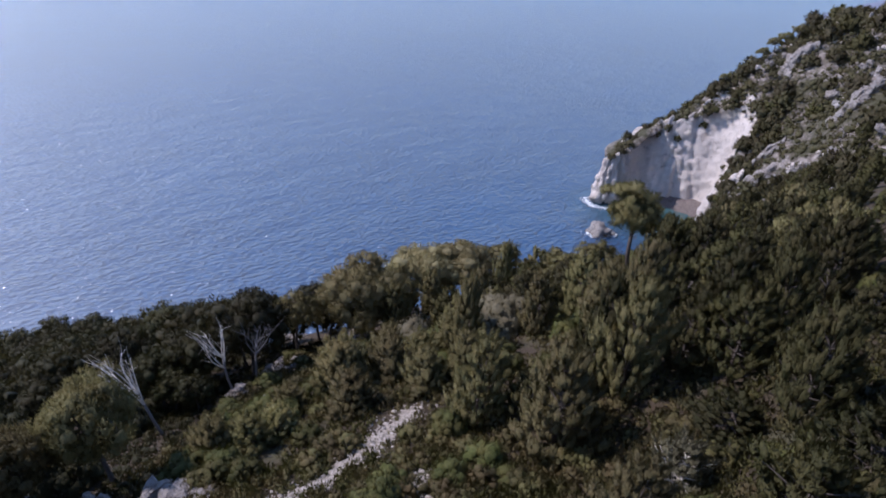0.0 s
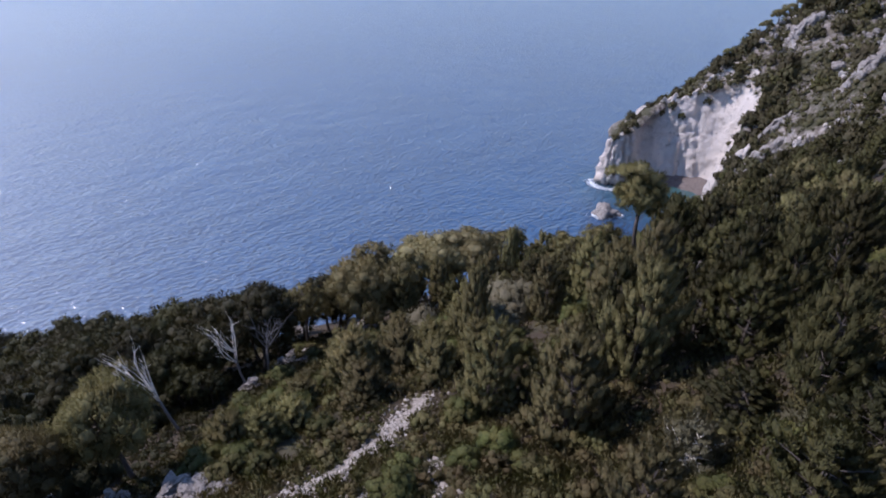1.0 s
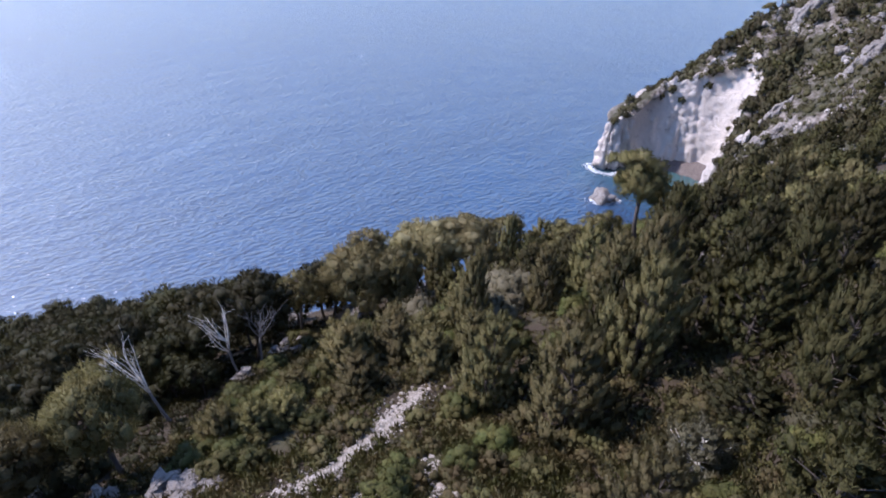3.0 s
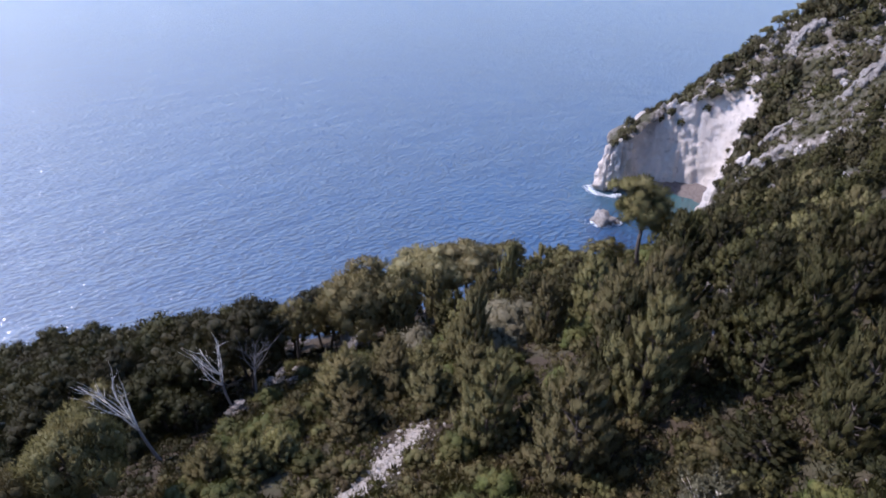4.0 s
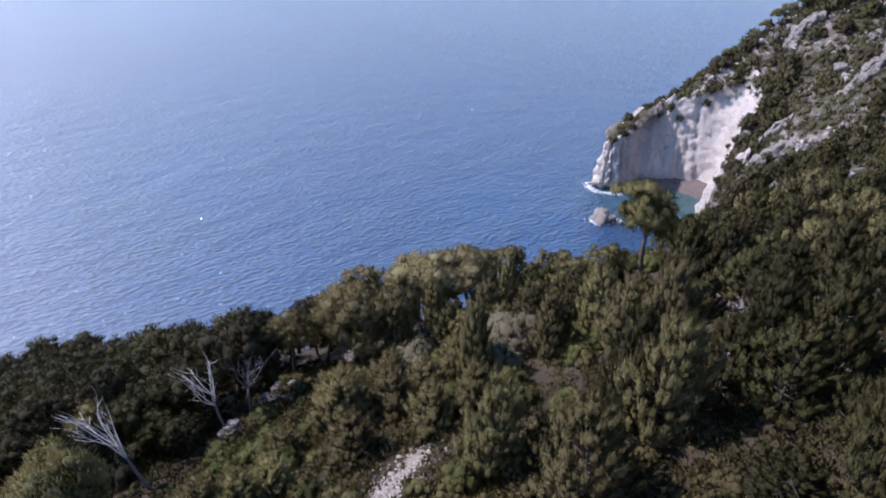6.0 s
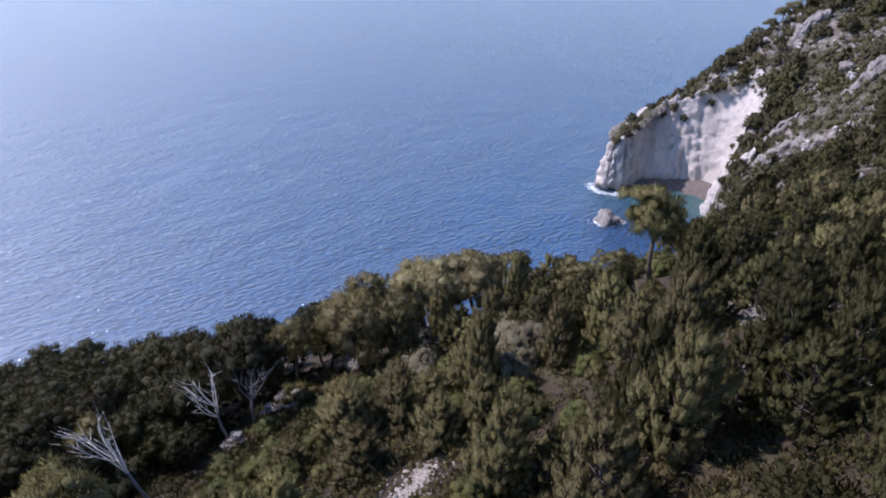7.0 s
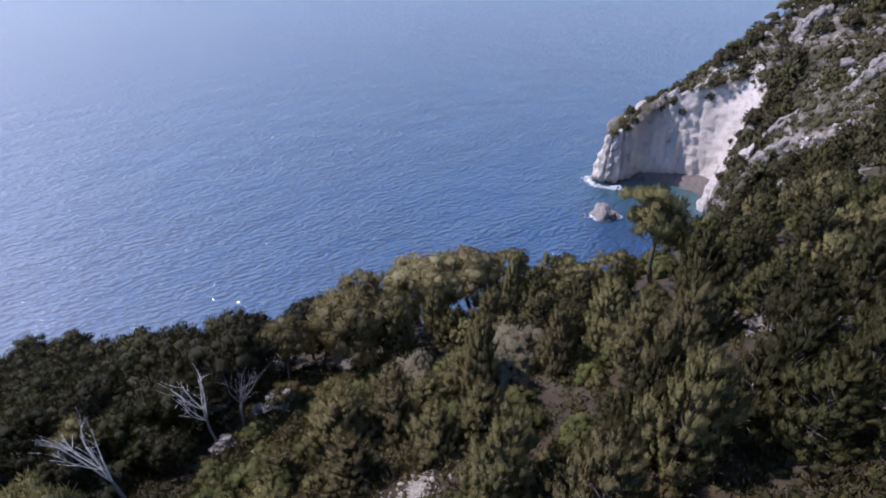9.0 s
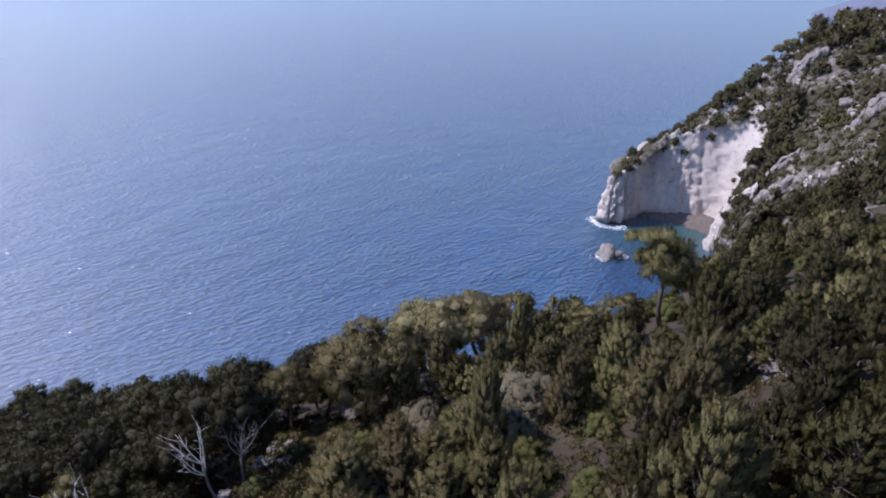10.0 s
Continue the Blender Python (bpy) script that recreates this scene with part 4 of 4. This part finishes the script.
def crag(stations, seed, mat, label):
    """A broken fin of rock along a line of (x, y, foot, top, half width)."""
    fine = np.linspace(0, len(stations) - 1, 14 * (len(stations) - 1) + 1)
    col = [np.interp(fine, range(len(stations)), [q[k] for q in stations]) for k in range(5)]
    tx, ty = np.gradient(col[0]), np.gradient(col[1])
    n = np.hypot(tx, ty)
    sx_, sy_ = -ty / n, tx / n
    v, ring = [], 29
    for i in range(len(fine)):
        for k in range(ring):
            a = math.pi * k / (ring - 1)
            off, up = col[4][i] * math.cos(a), max(0.0, math.sin(a)) ** 0.55
            q = Vector((col[0][i] + sx_[i] * off, col[1][i] + sy_[i] * off, col[2][i] + (col[3][i] - col[2][i]) * up))
            far, _ = noise.voronoi(Vector((q.x * 0.42, q.y * 0.42, q.z * 0.30 + seed)))
            d = 2.4 * (min(0.7, far[1] - far[0]) - 0.35) + 0.9 * noise.noise(Vector((q.x * 0.7, q.y * 0.7, q.z * 0.22 + seed))) + 0.35 * noise.noise(Vector((q.x * 1.9, q.y * 1.9, q.z * 0.9 + seed)))
            out = Vector((sx_[i] * math.cos(a), sy_[i] * math.cos(a), 0.6 * up))
            v.append(tuple(q + out * d + Vector((tx[i], ty[i], 0)) * 0.5 * noise.noise(q * 0.5)))
    f = [(i * ring + k, i * ring + k + 1, (i + 1) * ring + k + 1, (i + 1) * ring + k) for i in range(len(fine) - 1) for k in range(ring - 1)]
    f += [tuple(range(ring)), tuple(range((len(fine) - 1) * ring, len(fine) * ring))[::-1]]
    sh = Shape()
    sh.add(v, f)
    return tagged(new("rock_crag", sh.mesh("rock_crag", mat, False)), label, "rock")


def along_ground(line, tops, halves):
    return [(x, y, float(land(x, y)) - 2.5, float(land(x, y)) + t, h) for (x, y), t, h in zip(line, tops, halves)]


crag([(58.8, 143.8, -1.5, 1.5, 1.2), (60.2, 144.6, -1.5, 8.0, 2.0), (62.6, 145.6, -1.0, 12.5, 2.4), (65.5, 146.5, 2.0, 15.0, 2.6), (69.0, 147.0, 6.0, 18.0, 2.2)], 3, M_CLIFF, "steep white limestone spur dropping into the cove")
crag(along_ground([(65.0, 141.5), (68.5, 141.0), (72.0, 140.5), (75.5, 140.0)], (1.0, 3.6, 3.2, 1.0), (1.2, 2.0, 2.0, 1.4)), 5, M_ROCK, "broken white limestone crag above the spur")
crag(along_ground([(72.0, 150.0), (74.5, 149.0), (77.5, 147.5)], (1.0, 2.8, 1.0), (1.2, 1.8, 1.2)), 8, M_ROCK, "broken white limestone crag among dark bushes")
crag(along_ground([(82.5, 141.5), (86.0, 140.5), (90.0, 141.0), (94.0, 142.5)], (1.0, 3.4, 4.2, 2.0), (1.4, 2.0, 2.2, 1.6)), 11, M_ROCK, "long pale limestone crag on the headland slope")
crag(along_ground([(81.5, 169.5), (84.5, 170.5), (88.0, 171.0), (91.0, 172.5)], (0.8, 3.4, 4.0, 1.0), (1.5, 2.4, 2.4, 1.6)), 14, M_ROCK, "weathered grey-brown cliff band below the crest")
crag(along_ground([(53.0, 86.0), (55.0, 86.4), (57.0, 87.2)], (0.6, 2.4, 0.8), (1.0, 1.5, 1.0)), 17, M_ROCK, "white limestone outcrop among the hillside pines")
crag(along_ground([(44.5, 75.5), (46.0, 75.2), (47.5, 75.8)], (0.5, 1.6, 0.6), (0.7, 1.1, 0.7)), 19, M_ROCK, "white limestone outcrop among the hillside pines")
for x, y, z, high in ((63.8, 145.0, 12.0, 2.8), (65.5, 145.2, 13.2, 2.4), (62.2, 147.2, 6.0, 1.8), (70.0, 139.5, 17.0, 2.4)):
    grow("far", x, y, high, rng).matrix_basis.translation.z = z

# low growth between the bushes
cover = Shape()
r7 = np.random.default_rng(33)
green = Shape()
for n in range(9800):
    x, y = (r7.uniform(-20, 26), r7.uniform(9, 54)) if n < 5000 else (r7.uniform(-2, 14), r7.uniform(10, 26)) if n < 6600 else (r7.uniform(-16, 3), r7.uniform(14, 42)) if n < 7600 else (r7.uniform(-19, -11), r7.uniform(16, 48)) if n < 8800 else (r7.uniform(-14, 6), r7.uniform(13, 24))
    if to_line(x, y, TRACK) < 0.6 * r7.uniform(0.4, 1.6) or to_line(x, y, SIDE) < 0.9 * r7.uniform(0.3, 1.5) or to_line(x, y, LOWER) < 1.0 * r7.uniform(0.4, 1.5) or noise.noise(Vector((x * 0.3, y * 0.3, 8.0))) < -0.5:
        continue
    z = float(ground_height(np.array(x), np.array(y)))
    s = r7.uniform(0.2, 0.55)
    bed = green if noise.noise(Vector((x * 0.22, y * 0.22, 3.0))) > 0.02 else cover
    clump(bed, r7, (x, y, z + s * 0.1), (r7.normal(0, 0.2), r7.normal(0, 0.2), 1), s * r7.uniform(0.5, 1.2), s * 1.2, 26, 0.25, 1.0, 0.35, 0.17)
# undergrowth coloured dark for the shade beneath the trees
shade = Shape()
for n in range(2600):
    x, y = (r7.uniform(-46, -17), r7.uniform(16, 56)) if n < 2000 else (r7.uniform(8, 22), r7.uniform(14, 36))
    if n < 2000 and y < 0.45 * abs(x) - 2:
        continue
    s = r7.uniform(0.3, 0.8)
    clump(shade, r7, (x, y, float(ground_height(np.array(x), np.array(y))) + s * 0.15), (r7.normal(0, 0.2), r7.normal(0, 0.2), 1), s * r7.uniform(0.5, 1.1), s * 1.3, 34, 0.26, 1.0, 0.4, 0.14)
tagged(new("shaded_undergrowth", shade.mesh("shaded_undergrowth", M_PINE_MID)), "tangled undergrowth beneath the pines with shade in its dark colour", "undergrowth", kind="stuff")
tagged(new("ground_cover", cover.mesh("ground_cover", M_SCRUB)), "low dry tufts and herbs between the shrubs", "undergrowth", kind="stuff")
tagged(new("green_undergrowth", green.mesh("green_undergrowth", M_SHRUB)), "low green leafy undergrowth over stony soil", "undergrowth", kind="stuff")

# the beaten track itself, pale and gritty
for line, half in ((TRACK, 0.9), (LOWER, 0.8)):
    tr = Shape()
    pts = smooth_line([np.array(q, float) for q in line], 4)
    tv = []
    for i, q in enumerate(pts):
        w = pts[min(i + 1, len(pts) - 1)] - pts[max(i - 1, 0)]
        sd = np.array((w[1], -w[0])) / np.linalg.norm(w)
        ends = min(1.0, i / 12, (len(pts) - 1 - i) / 12)
        for k in range(17):
            u = k / 8 - 1
            e = q + sd * u * half
            bumpy = noise.noise(Vector((e[0] * 0.9, e[1] * 0.9, 1.5))) + 0.6 * noise.noise(Vector((e[0] * 2.6, e[1] * 2.6, 4.5)))
            tv.append((e[0], e[1], float(ground_height(e[0], e[1])) + 0.02 + 0.16 * bumpy + 0.06 * ends - 0.16 * u * u))
    tr.add(tv, [(i * 17 + k, i * 17 + k + 1, (i + 1) * 17 + k + 1, (i + 1) * 17 + k) for i in range(len(pts) - 1) for k in range(16)])
    tagged(new("track", tr.mesh("track", M_TRACK)), "pale gritty limestone track worn through the scrub", "path", kind="structure")

# loose stones on the track
st = Shape()
r5 = np.random.default_rng(21)
for line, width, count in ((TRACK, 1.1, 1700), (SIDE, 1.0, 520), (LOWER, 1.1, 900)):
    for _ in range(count):
        i = int(r5.integers(0, len(line) - 1))
        t = r5.uniform()
        x = line[i][0] * (1 - t) + line[i + 1][0] * t + r5.normal(0, width * 0.6)
        y = line[i][1] * (1 - t) + line[i + 1][1] * t + r5.normal(0, width * 0.6)
        s = min(0.03 + r5.exponential(0.04), 0.2)
        lump(st, r5, (x, y, float(ground_height(np.array(x), np.array(y))) + s * 0.2), (s, s * 0.8, s * 0.6), 1, 0.3)
tagged(new("track_stones", st.mesh("track_stones", M_STONE, False)), "pale broken limestone rubble along an old track", "stones", kind="stuff")


# ---- foam ----
def foam(line, reach, count, seed):
    """Surf washing outwards from the foot of a rock."""
    r6 = np.random.default_rng(seed)
    sh = Shape()
    pts = smooth_line([np.array(q, float) for q in line], 3)
    for _ in range(count):
        i = int(r6.integers(0, len(pts) - 1))
        way = pts[i + 1] - pts[i]
        out = np.array((-way[1], way[0])) / max(np.linalg.norm(way), 1e-6)
        far = min(r6.exponential(reach * 0.4), reach * 1.6) * (0.5 + abs(noise.noise(Vector((i * 0.23, seed, 0.0)))) * 2.2)
        c = pts[i] + way * r6.uniform(0, 1) + out * far
        s = r6.uniform(0.12, 0.6) * max(0.25, 1.1 - far / (reach * 1.5))
        lump(sh, r6, (c[0], c[1], 0.03), (s * r6.uniform(0.6, 1.4), s * r6.uniform(0.6, 1.6), 0.03), 1, 0.7)
    tagged(new("foam", sh.mesh("foam", M_FOAM)), "white surf breaking against the rock", "foam", kind="stuff")


foam([(41.0, 158.4), (38.0, 157.4), (35.0, 158.6), (33.6, 161.0), (33.8, 165.0)], 2.6, 420, 1)
foam([(34.8, 138.0), (32.4, 134.9), (29.8, 137.2), (31.5, 140.0)], 1.4, 260, 3)
foam([(35.0, 139.2), (37.6, 138.2), (36.0, 136.6)], 0.8, 90, 4)
